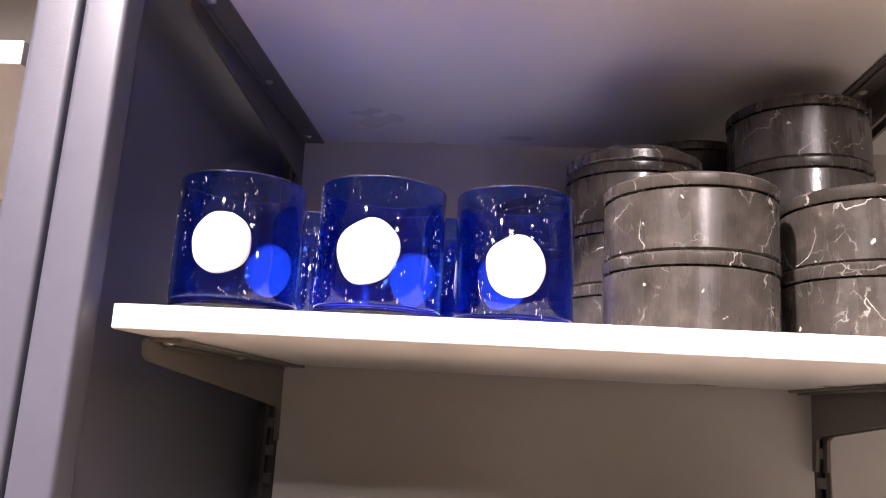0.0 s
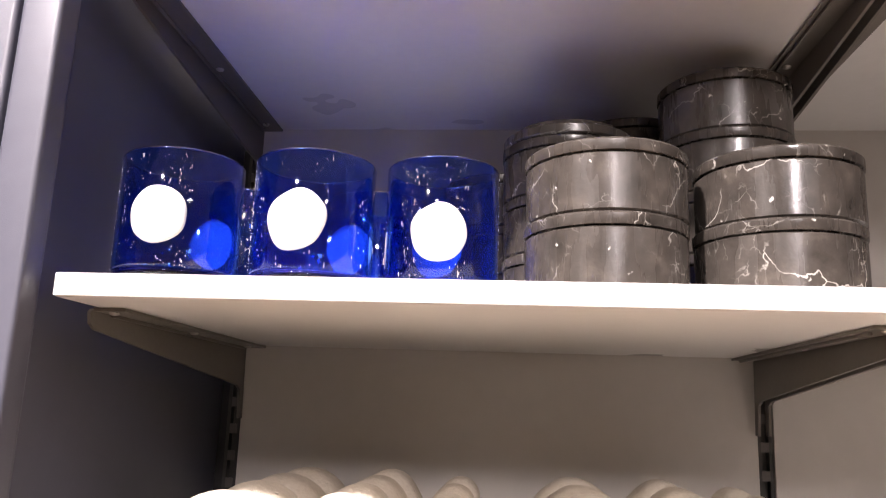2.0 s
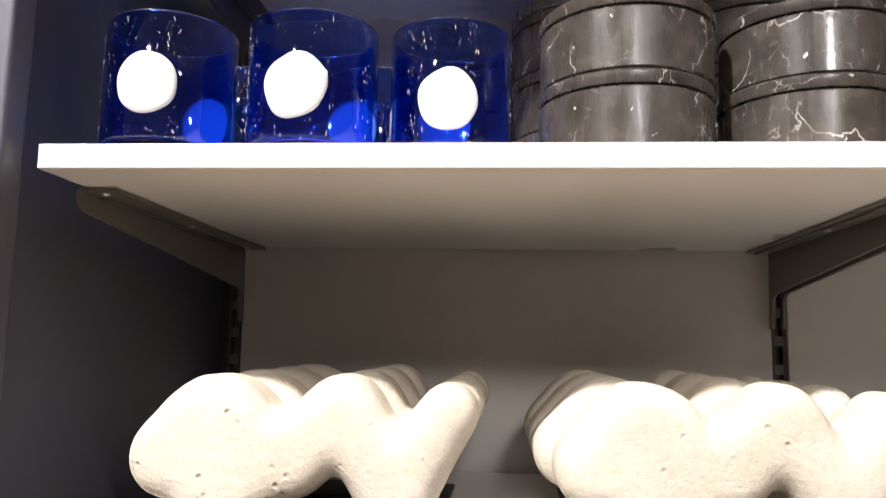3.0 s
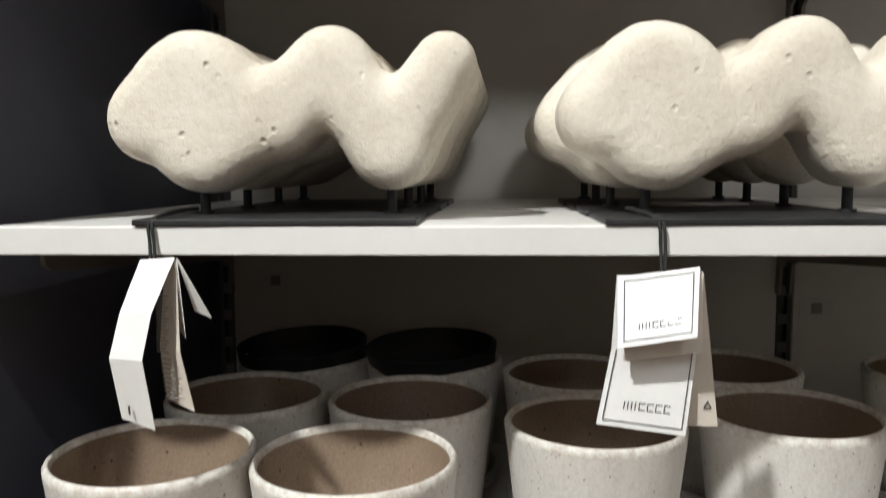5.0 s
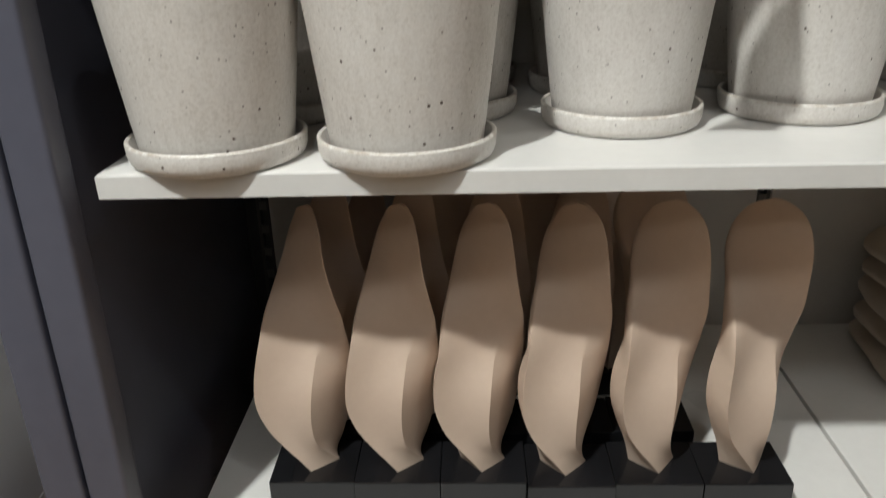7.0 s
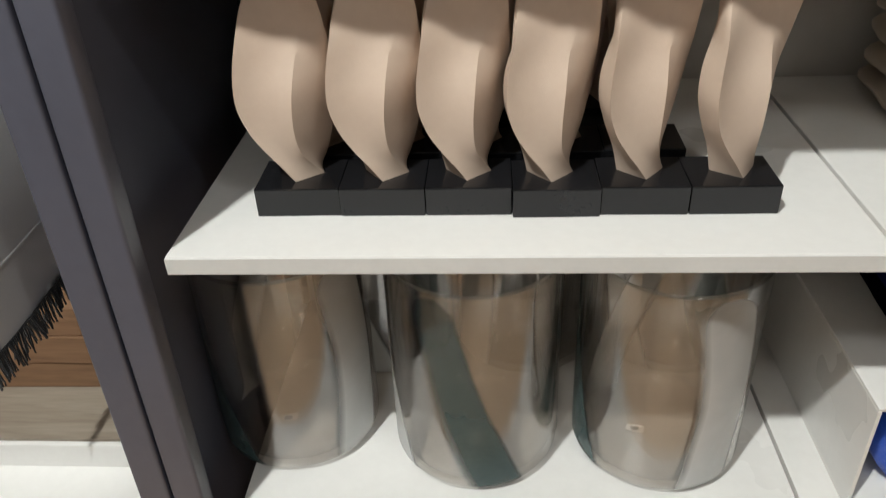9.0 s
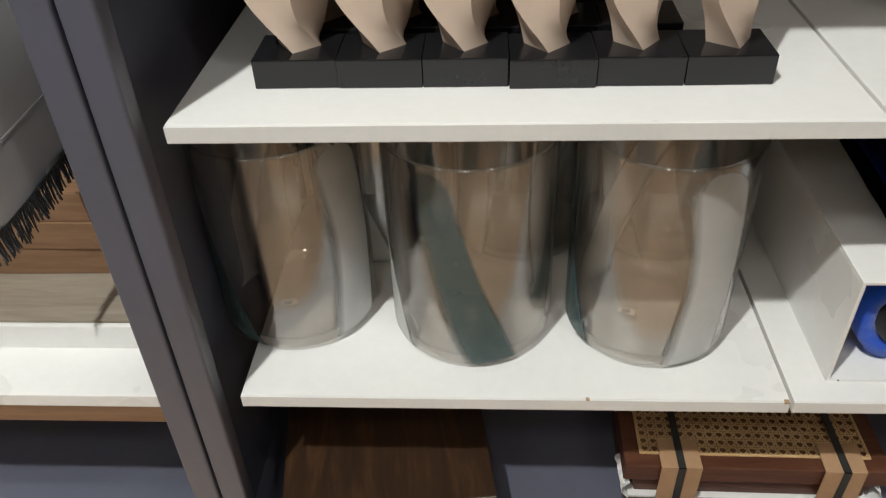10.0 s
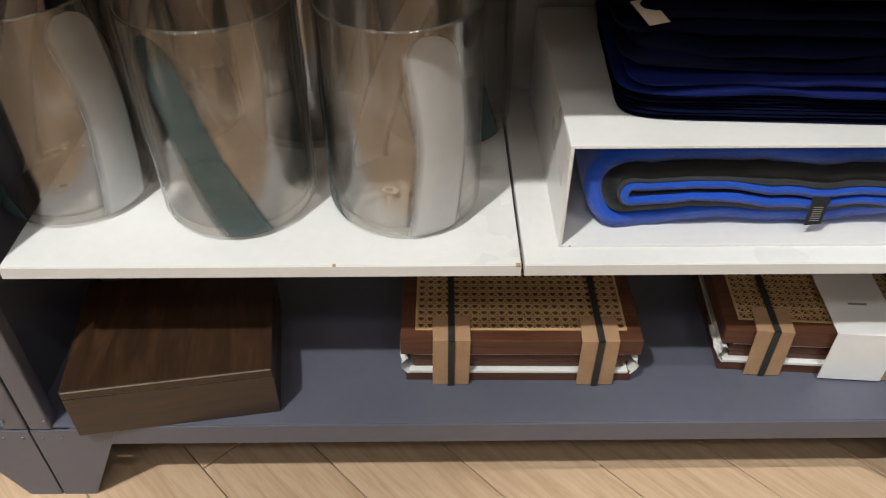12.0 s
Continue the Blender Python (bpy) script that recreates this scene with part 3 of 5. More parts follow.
def blue_holder(r, h, dots, seed):
    rng = random.Random(seed)
    t = thing("glass_holder", Matrix.Identity(4), "cobalt blue glass candle holder with bubbles and white dots", "candle holder", "blue glass holders")
    w = 0.003
    prof = [(r - 0.004, 0.0085), (r - w, 0.012), (r - w, h - 0.001), (r - w / 2, h), (r, h - 0.001), (r, 0.010), (r - 0.001, 0.0085)]
    wall = part("wall", lathe(prof, 72, True), BLUE_GLASS, t, smooth=True)
    wall.visible_shadow = False
    base = part("base", lathe([(0, 0.0004), (r - 0.006, 0.0004), (r - 0.0015, 0.002), (r - 0.0005, 0.0050), (r - 0.001, 0.0082), (r - 0.004, 0.0082), (r - 0.010, 0.0065), (0, 0.006)], 64), BLUE_BASE, t, "thick blue glass base", smooth=True)
    base.visible_shadow = False
    part("rim", lathe([(r - w * 0.8, h - 0.0002), (r - w / 2, h + 0.0008), (r - w * 0.2, h - 0.0002)], 72, True), GLASS_RIM, t, "pale polished rim", smooth=True)
    for a, z, ra in dots:
        part("dot", patch_on_cylinder(r + 0.0002, radians(a), z, ra, ra * 1.0, 0.0015, 36, 0.10, seed + a), WHITE_OPAL, t, "white opal glass dot", smooth=True)
    bm = bmesh.new()
    streaks = [rng.uniform(0, 2 * math.pi) for k in range(9)] + [radians(-104), radians(-78), radians(-66)]
    for i in range(330):
        # bubbles trail in a few upright streaks
        a, z = rng.choice(streaks) + rng.gauss(0, 0.07), rng.uniform(0.008, h - 0.004)
        if any(math.hypot(((a - radians(da) + math.pi) % (2 * math.pi) - math.pi) * r, z - dz) < dr + 0.003 for da, dz, dr in dots):
            continue
        s = rng.uniform(0.00010, 0.00024)
        lng = s * rng.choice((1, 1, 1.5, 3, 5, 9))
        rr = r + 0.0001
        bmesh.ops.create_icosphere(bm, subdivisions=1, radius=1, matrix=Matrix.Translation((rr * math.cos(a), rr * math.sin(a), z)) @ Matrix.Rotation(a, 4, "Z") @ Matrix.Diagonal((s * 0.5, s, lng, 1)))
    tagged(part("bubble", bm, BUBBLE, t, "tiny seed bubbles in the glass", smooth=True), kind="stuff")
    return t


R_B, H_B = 0.0458, 0.0968
HOLDERS = [(0.0575, 0.062, R_B, H_B, ((-87, 0.046, 0.0212), (77, 0.043, 0.021))),
           (0.1620, 0.064, R_B, H_B, ((-92, 0.044, 0.0225), (64, 0.040, 0.021))),
           (0.2585, 0.088, 0.0442, 0.1000, ((-88, 0.042, 0.0220), (101, 0.045, 0.022)))]
for i, (x, y, r, h, dots) in enumerate(HOLDERS):
    blue_holder(r, h, dots, 10 + i).matrix_basis = pose(x, y, Z1)
proto = blue_holder(R_B, H_B, ((-150, 0.045, 0.021), (80, 0.045, 0.021)), 31)
proto.matrix_basis = pose(0.083, 0.172, Z1)
for x, y, a in ((0.192, 0.176, 40), (0.205, 0.285, -60), (0.095, 0.285, 70)):
    copy_thing(proto, pose(x, y, Z1, 0, 0, a))

# ---------------------------------------------------------------- black marble boxes


def marble_box(seed, r=0.0605, h=0.0425, lid=0.0105):
    t = thing("marble_box", Matrix.Identity(4), "round black marble box with white veins and a lid", "box", "black marble boxes")
    part("body", lathe([(0, 0.0), (r - 0.002, 0.0), (r, 0.0018), (r, h - 0.0012), (r - 0.0012, h), (r - 0.008, h), (r - 0.009, h - 0.001), (0, h - 0.001)], 72),
         MARBLE, t, angle=35)
    part("lid", lathe([(0, h + 0.0006), (r - 0.0035, h + 0.0006), (r + 0.0006, h + 0.0012), (r + 0.0010, h + 0.002), (r + 0.0010, h + lid - 0.0018),
                       (r - 0.0008, h + lid), (0, h + lid)], 72), MARBLE, t, angle=35)
    return t


MB = 0.0532
mproto = marble_box(1)
mproto.matrix_basis = pose(0.383, 0.078, Z1)
tall = marble_box(2, h=0.0451)
STACKS = [(0.383, 0.078, 2), (0.515, 0.090, 2), (0.366, 0.215, 3), (0.513, 0.217, 4), (0.445, 0.340, 4), (0.300, 0.345, 2)]
rng = random.Random(5)
first = True
tall.matrix_basis = pose(0.300, 0.345, Z1 + 2 * MB)
for x, y, count in STACKS:
    for k in range(count):
        m = pose(x + rng.uniform(-0.0015, 0.0015), y + rng.uniform(-0.0015, 0.0015), Z1 + k * MB, 0, 0, rng.uniform(0, 360))
        if first:
            mproto.matrix_basis = m
            first = False
        elif count == 4:
            copy_thing(tall, m @ Matrix.Translation((0, 0, k * 0.0026)))
        else:
            copy_thing(mproto, m)
solid("marble_cover", lathe([(0, 0.0), (0.0595, 0.0), (0.0612, 0.0015), (0.0612, 0.0085), (0.060, 0.010), (0.0535, 0.010), (0.052, 0.0155), (0.050, 0.0165), (0, 0.0165)], 72), MARBLE,
      "loose black marble cover lying upside down on a box", "cover", pose(0.366, 0.215, Z1 + 3 * MB), angle=35)

# ---------------------------------------------------------------- stone sculptures on black stands


def surface(field, lo, hi, step):
    """A smooth mesh of the zero level of a field (surface nets)."""
    axes = [np.arange(a, b + step, step) for a, b in zip(lo, hi)]
    X, Y, Z = np.meshgrid(*axes, indexing="ij")
    f = field(X, Y, Z)
    n = f.shape
    inside = f < 0
    ids = -np.ones([k - 1 for k in n], int)
    total = np.zeros(ids.shape)
    acc = [np.zeros(ids.shape) for _ in range(3)]
    corners = [(i, j, k) for i in (0, 1) for j in (0, 1) for k in (0, 1)]

    def cut(arr, c):
        return arr[c[0]:n[0] - 1 + c[0], c[1]:n[1] - 1 + c[1], c[2]:n[2] - 1 + c[2]]
    for c in corners:
        for ax in range(3):
            if c[ax]:
                continue
            d = list(c)
            d[ax] = 1
            fa, fb = cut(f, c), cut(f, d)
            cross = (fa < 0) != (fb < 0)
            t = np.where(cross, fa / np.where(cross, fa - fb, 1), 0)
            total += cross
            for q in range(3):
                pos = c[q] + (t if q == ax else 0)
                acc[q] += np.where(cross, pos, 0)
    used = total > 0
    ids[used] = np.arange(used.sum())
    idx = np.argwhere(used)
    verts = np.stack([lo[q] + step * (idx[:, q] + acc[q][used] / total[used]) for q in range(3)], 1)
    faces = []
    for ax in range(3):
        u, w = [q for q in range(3) if q != ax]
        a = [slice(None)] * 3
        b = [slice(None)] * 3
        a[ax], b[ax] = slice(0, -1), slice(1, None)
        flip = inside[tuple(a)] != inside[tuple(b)]
        for p in np.argwhere(flip):
            if p[u] == 0 or p[w] == 0 or p[u] >= n[u] - 1 or p[w] >= n[w] - 1:
                continue
            quad = []
            for du, dw in ((-1, -1), (0, -1), (0, 0), (-1, 0)):
                c = list(p)
                c[u] += du
                c[w] += dw
                quad.append(int(ids[tuple(c)]))
            faces.append(quad)
    me = bpy.data.meshes.new("stone_form")
    me.from_pydata(verts.tolist(), [], faces)
    b = bmesh.new()
    b.from_mesh(me)
    bmesh.ops.recalc_face_normals(b, faces=b.faces[:])
    bmesh.ops.smooth_vert(b, verts=b.verts[:], factor=0.5, use_axis_x=True, use_axis_y=True, use_axis_z=True)
    for face in b.faces:
        face.smooth = True
    b.to_mesh(me)
    b.free()
    return me


# a wavy limb: nodes of x, z and radius, joined one after the other
LIMB = [(-0.0885, 0.0630, 0.0268), (-0.0600, 0.0710, 0.0430), (-0.0545, 0.0530, 0.0330), (-0.0090, 0.0655, 0.0255), (0.0245, 0.0915, 0.0240),
        (0.0605, 0.0458, 0.0245), (0.0935, 0.0940, 0.0195)]


def coral_field(X, Y, Z):
    d = np.full(X.shape, 9.0)
    for (x0, z0, r0), (x1, z1, r1) in zip(LIMB, LIMB[1:]):
        vx, vz = x1 - x0, z1 - z0
        t = np.clip(((X - x0) * vx + (Z - z0) * vz) / (vx * vx + vz * vz), 0, 1)
        dist = np.hypot(X - x0 - t * vx, Z - z0 - t * vz) - (r0 + (r1 - r0) * t)
        k = 0.010
        h = np.clip(0.5 + 0.5 * (d - dist) / k, 0, 1)
        d = d * (1 - h) + dist * h - k * h * (1 - h)
    rnd, half = 0.017, 0.029
    a = d + rnd
    b = np.abs(Y) - (half - rnd)
    return np.minimum(np.maximum(a, b), 0) + np.hypot(np.maximum(a, 0), np.maximum(b, 0)) - rnd


CORAL_MESH = surface(coral_field, (-0.118, -0.036, 0.010), (0.122, 0.036, 0.126), 0.0034)
CORAL_MESH.materials.append(STONE)
STAND_H = 0.004


def stone_sculpture(m, off=0.0, group="wavy stone sculptures"):
    t = thing("stone_sculpture", m, "wavy cream stone sculpture on a black metal stand", "sculpture", group)
    ob = new("stone_form", CORAL_MESH)
    ob.parent = t
    ob.location.x = off
    part("stand_plate", box((-0.0835, -0.056, 0.0), (0.0795, 0.0195, STAND_H), 0.0008), BLACK_METAL, t)
    for x, h in ((-0.0610, 0.034), (0.0590, 0.034)):
        bm = bmesh.new()
        rod(bm, (x + off, 0, STAND_H - 0.0005), (x + off, 0, h), 0.0032, 14)
        rod(bm, (x + off, 0, STAND_H - 0.0005), (x + off, 0, STAND_H + 0.002), 0.0055, 14)
        part("rod", bm, BLACK_METAL, t, smooth=False, angle=40)
    return t


for gx, dx in ((0.1705, 0.001), (0.4375, -0.001)):
    for k in range(4):
        stone_sculpture(pose(gx + dx * k, 0.0545 + 0.0780 * k, Z2, 0, 0, (0.6, -0.8, 0.5, -0.4)[k]), 0.009 if gx > 0.3 and k == 0 else 0.0)

# a loose hang tag lying on a stand behind
solid("paper_tag", box((-0.032, -0.018, 0), (0.032, 0.018, 0.0012), 0.0003), CARD, "white paper tag lying on a black stand", "tag", pose(0.441, 0.155, Z2 + STAND_H + 0.0004, 0, 0, 12))

# ---------------------------------------------------------------- hang tags on the shelf edge


def leaf(points_a, points_b, thick=0.0007):
    """A stiff card strip between two lines of points, with a slight thickness."""
    bm = bmesh.new()
    front, back = [], []
    for a, b in zip(points_a, points_b):
        a, b = Vector(a), Vector(b)
        front.append((bm.verts.new(a), bm.verts.new(b)))
        off = Vector((0, thick, 0))
        back.append((bm.verts.new(a + off), bm.verts.new(b + off)))
    for i in range(len(front) - 1):
        bm.faces.new((front[i][0], front[i][1], front[i + 1][1], front[i + 1][0]))
        bm.faces.new((back[i][0], back[i + 1][0], back[i + 1][1], back[i][1]))
        bm.faces.new((front[i][0], front[i + 1][0], back[i + 1][0], back[i][0]))
        bm.faces.new((front[i][1], back[i][1], back[i + 1][1], front[i + 1][1]))
    bm.faces.new((front[0][0], back[0][0], back[0][1], front[0][1]))
    bm.faces.new((front[-1][0], front[-1][1], back[-1][1], back[-1][0]))
    return bm


def on_card(o, u, v, boxes, lift=0.0004, last=None):
    """Printed bars on a card: (u0, v0, u1, v1) in parts of the card's width and height, from its top left corner."""
    o, u, v = Vector(o), Vector(u), Vector(v)
    skew = (Vector(last) - o - u - v) if last else Vector((0, 0, 0))
    n = u.cross(v).normalized()
    if n.y > 0:
        n = -n
    bm = bmesh.new()
    for u0, v0, u1, v1 in boxes:
        q = [bm.verts.new(o + u * a + v * b + skew * (a * b) + n * lift) for a, b in ((u0, v0), (u1, v0), (u1, v1), (u0, v1))]
        bm.faces.new(q)
    return bm


def frame_lines(m=0.07, w=0.012):
    return [(m, m, 1 - m, m + w), (m, 1 - m - w, 1 - m, 1 - m), (m, m, m + w, 1 - m), (1 - m - w, m, 1 - m, 1 - m)]


def brand_bars(v0, v1):
    """Plain strokes in place of lettering."""
    out = []
    for k in range(4):
        out.append((0.26 + k * 0.042, v0, 0.272 + k * 0.042, v1))
    for k in range(4):
        x = 0.43 + k * 0.095
        out.append((x, v0, x + 0.075, v0 + (v1 - v0) * 0.14))
        out.append((x, v1 - (v1 - v0) * 0.14, x + 0.075, v1))
        out.append((x, v0, x + 0.012, v1))
    return out


ZT = 0.068
tag = thing("hang_tag", Matrix.Identity(4), "folded white paper hang tag with printed frames on a black cord", "tag", "hang tags")
tl, tr, bl, br = Vector((0.3600, -0.0130, 1.276 + ZT)), Vector((0.4040, -0.0080, 1.281 + ZT)), Vector((0.3580, -0.0290, 1.2410 + ZT)), Vector((0.3985, -0.0280, 1.2470 + ZT))
top_card = part("front_card", leaf([tl, bl], [tr, br]), CARD, tag)
part("print", on_card(tl, tr - tl, bl - tl, frame_lines() + brand_bars(0.70, 0.79), 0.0007, br), INK, top_card, "thin black frame and small strokes")
tl, tr, bl, br = Vector((0.3600, -0.0095, 1.2765 + ZT)), Vector((0.4060, -0.0045, 1.2775 + ZT)), Vector((0.3490, -0.0165, 1.1965 + ZT)), Vector((0.3965, -0.0165, 1.1905 + ZT))
mid_l, mid_r = tl.lerp(bl, 0.5) + Vector((0.003, 0.002, 0)), tr.lerp(br, 0.5) + Vector((0.002, 0.002, 0))
low_card = part("lower_card", leaf([tl, mid_l, bl], [tr, mid_r, br]), CARD, tag)
part("print", on_card(mid_l, mid_r - mid_l, bl - mid_l, [(0.05, 0.0, 0.062, 0.93), (0.05, 0.918, 0.95, 0.93), (0.938, 0.0, 0.95, 0.93)] + brand_bars(0.66, 0.76), 0.0007, br), INK, low_card, "thin black frame and small strokes")
part("inner_card", leaf([(0.3640, -0.0115, 1.2755 + ZT), (0.3625, -0.0200, 1.2320 + ZT)], [(0.4060, -0.0065, 1.2780 + ZT), (0.4040, -0.0170, 1.2365 + ZT)]), CARD_BEIGE, tag)
back_card = part("back_card", leaf([(0.3700, -0.0060, 1.2755 + ZT), (0.3880, -0.0050, 1.1925 + ZT)], [(0.4075, -0.0025, 1.2770 + ZT), (0.4165, -0.0050, 1.1925 + ZT)]), CARD_BEIGE, tag, "beige back of the tag")
bm = bmesh.new()
for a, b in (((0.4085, 1.2030), (0.4125, 1.2030)), ((0.4125, 1.2030), (0.4105, 1.2067)), ((0.4105, 1.2067), (0.4085, 1.2030))):
    rod(bm, (a[0], -0.0058, a[1] + ZT), (b[0], -0.0058, b[1] + ZT), 0.0003, 6)
part("recycling_mark", bm, INK, back_card, "small triangular mark")
part("cord", tube([(0.3760, 0.052, Z2 + 0.007), (0.3800, 0.020, Z2 + 0.006), (0.3850, -0.001, Z2 + 0.0025), (0.3865, -0.0035, Z2 - 0.010), (0.3860, -0.0060, Z2 - 0.024), (0.3845, -0.0105, Z2 - 0.033)], 0.0009), BLACK_CORD, tag, "black cord")
part("cord", tube([(0.3740, 0.052, Z2 + 0.007), (0.3775, 0.020, Z2 + 0.006), (0.3828, -0.001, Z2 + 0.0025), (0.3838, -0.0035, Z2 - 0.010), (0.3842, -0.0060, Z2 - 0.024), (0.3838, -0.0105, Z2 - 0.033)], 0.0009), BLACK_CORD, tag, "black cord")
bm = bmesh.new()
bmesh.ops.create_uvsphere(bm, u_segments=10, v_segments=8, radius=0.0019, matrix=Matrix.Translation((0.3850, -0.0068, Z2 - 0.0265)))
part("knot", bm, BLACK_CORD, tag, smooth=True)

tag = thing("hang_tag", Matrix.Identity(4), "folded white paper hang tag seen edge-on, on a black cord", "tag", "hang tags")
long_card = part("front_card", leaf([(0.0935, -0.0060, 1.2840 + ZT), (0.0880, -0.022, 1.2560 + ZT), (0.0835, -0.0270, 1.2320 + ZT), (0.0855, -0.0200, 1.1960 + ZT)],
                                    [(0.1160, -0.0110, 1.2860 + ZT), (0.1085, -0.0270, 1.2570 + ZT), (0.1040, -0.0310, 1.2320 + ZT), (0.1062, -0.0235, 1.1905 + ZT)]), CARD, tag)
part("slit", on_card((0.0920, -0.0247, 1.2050 + ZT), (0.0022, 0, 0), (0.0004, 0, -0.005), [(0, 0, 0.5, 1)], 0.0006), INK, long_card)
inner = part("inner_card", leaf([(0.1050, 0.000, 1.2800 + ZT), (0.1010, -0.002, 1.2330 + ZT), (0.1050, -0.004, 1.2030 + ZT)],
                                [(0.1165, -0.0105, 1.2845 + ZT), (0.1190, -0.016, 1.2330 + ZT), (0.1275, -0.0190, 1.2000 + ZT)]), CARD_BEIGE, tag, "beige inner leaf with small print")
part("print", on_card((0.1030, -0.0075, 1.2650 + ZT), (0.0120, -0.0075, 0), (-0.0008, -0.0010, -0.0340), [(0.1, k / 16, 0.92 - 0.1 * (k % 3), k / 16 + 0.028) for k in range(16)], 0.0012), INK_GREY, inner, "lines of small grey print")
part("print", on_card((0.1040, -0.0085, 1.2290 + ZT), (0.0150, -0.0090, 0), (0.0030, -0.0022, -0.0240), [(0.1, k / 9, 0.8 - 0.12 * (k % 2), k / 9 + 0.04) for k in range(9)], 0.0012), INK_GREY, inner, "lines of small grey print")
part("flap", leaf([(0.1165, -0.0105, 1.2855 + ZT), (0.1200, 0.004, 1.2530 + ZT)], [(0.1175, -0.0110, 1.2855 + ZT), (0.1355, -0.010, 1.2515 + ZT)]), CARD, tag)
part("flap", leaf([(0.1150, -0.0100, 1.2845 + ZT), (0.1120, 0.000, 1.2430 + ZT)], [(0.1170, -0.0105, 1.2845 + ZT), (0.1205, -0.011, 1.2395 + ZT)]), CARD, tag)
part("cord", tube([(0.1050, 0.052, Z2 + 0.008), (0.1020, 0.020, Z2 + 0.0075), (0.1000, -0.001, Z2 + 0.003), (0.1010, -0.0035, Z2 - 0.010), (0.1020, -0.0065, Z2 - 0.022), (0.1005, -0.0110, Z2 - 0.030)], 0.0010), BLACK_CORD, tag, "black cord")
part("cord", tube([(0.1050, 0.052, Z2 + 0.0075), (0.1000, 0.020, Z2 + 0.0060), (0.0978, -0.001, Z2 + 0.003), (0.0985, -0.0035, Z2 - 0.010), (0.1000, -0.0065, Z2 - 0.022), (0.1000, -0.0110, Z2 - 0.030)], 0.0010), BLACK_CORD, tag, "black cord")
bm = bmesh.new()
bmesh.ops.create_uvsphere(bm, u_segments=10, v_segments=8, radius=0.0020, matrix=Matrix.Translation((0.1008, -0.0085, Z2 - 0.0235)))
part("knot", bm, BLACK_CORD, tag, smooth=True)

# ---------------------------------------------------------------- stoneware pots with saucers
P_TOP, P_BOT, P_H = 0.0652, 0.0525, 0.1165


def planter(seed):
    t = thing("plant_pot", Matrix.Identity(4), "speckled off-white stoneware plant pot standing in its saucer", "plant pot", "stoneware pots")

    def wob(a, z):
        return 0.004 * math.sin(2 * a + seed + 6 * z) + 0.002 * math.sin(3 * a - 9 * z)
    w = 0.0048
    z0 = 0.0045
    outer = [(0, z0), (P_BOT - 0.003, z0), (P_BOT, z0 + 0.003)]
    for k in range(1, 9):
        s = k / 8
        outer.append((P_BOT + (P_TOP - P_BOT) * s ** 0.95, z0 + 0.003 + (P_H - 0.009) * s))
    top = outer[-1][1]
    part("body", lathe(outer, 72, wobble=wob), GLAZE, t, smooth=True)
    rim = [(P_TOP, top), (P_TOP + 0.0003, top + 0.003), (P_TOP - 0.001, top + 0.0055), (P_TOP - w / 2, top + 0.0066), (P_TOP - w + 0.001, top + 0.0056), (P_TOP - w, top + 0.002)]
    part("rim", lathe(rim, 72, wobble=wob), RIM_GLAZE, t, "rim with worn glaze", smooth=True)
    part("inside", lathe([(P_TOP - w, top + 0.002), (P_BOT - w + 0.002, 0.014), (P_BOT - 0.012, 0.010), (0, 0.010)], 72, wobble=wob), GLAZE_IN, t, "brown inner glaze", smooth=True)
    r = 0.0618
    sp = [(0, 0.0), (r - 0.006, 0.0), (r - 0.002, 0.0025), (r - 0.0004, 0.007), (r, 0.0150), (r - 0.0006, 0.0163), (r - 0.0016, 0.0168), (r - 0.0030, 0.0158), (r - 0.0050, 0.0075), (r - 0.008, 0.0042), (0, 0.004)]
    sc = part("saucer", lathe(sp, 72, wobble=wob), GLAZE, t, "shallow matching saucer", smooth=True)
    part("saucer_rim", lathe([(r + 0.0002, 0.0152), (r - 0.0005, 0.0166), (r - 0.0016, 0.0171), (r - 0.0031, 0.0161)], 72, wobble=wob), RIM_GLAZE, sc, smooth=True)
    return t


POTS = [(0.0720, 0.0450, 20), (0.2050, 0.0420, 75), (0.3655, 0.1230, 130), (0.5120, 0.1500, 210),
        (0.0900, 0.1780, 300), (0.2260, 0.1720, 10), (0.1060, 0.3110, 80), (0.2330, 0.3060, 150), (0.3650, 0.2580, 260), (0.5040, 0.2850, 330),
        (0.690, 0.140, 40), (0.690, 0.275, 190)]
pproto = planter(2.0)
pproto.matrix_basis = pose(POTS[0][0], POTS[0][1], Z3, 0, 0, POTS[0][2])
for x, y, a in POTS[1:]:
    copy_thing(pproto, pose(x, y, Z3, 0, 0, a))


def dark_pot(m):
    t = thing("inner_pot", m, "black plastic pot nested in a stoneware pot", "inner pot", "black inner pots")
    w = 0.0025
    part("body", lathe([(0, 0.0), (0.045, 0.0), (0.0555, 0.068), (0.0535, 0.068), (0.043, 0.003), (0, 0.003)], 64), BLACK_PLASTIC, t, angle=35)
    part("rim", lathe([(0.0555, 0.0682), (0.0605, 0.072), (0.0630, 0.0890), (0.0630 - w, 0.0893), (0.0590, 0.075), (0.0535, 0.0682)], 64, True), BLACK_PLASTIC, t, "flared black rim", angle=35)
    return t


for x, y in ((0.1060, 0.3110), (0.2330, 0.3060)):
    dark_pot(pose(x, y, Z3 + 0.0455, 3, -2, 40 * x))

# ---------------------------------------------------------------- twisted ceramic sculptures on black blocks


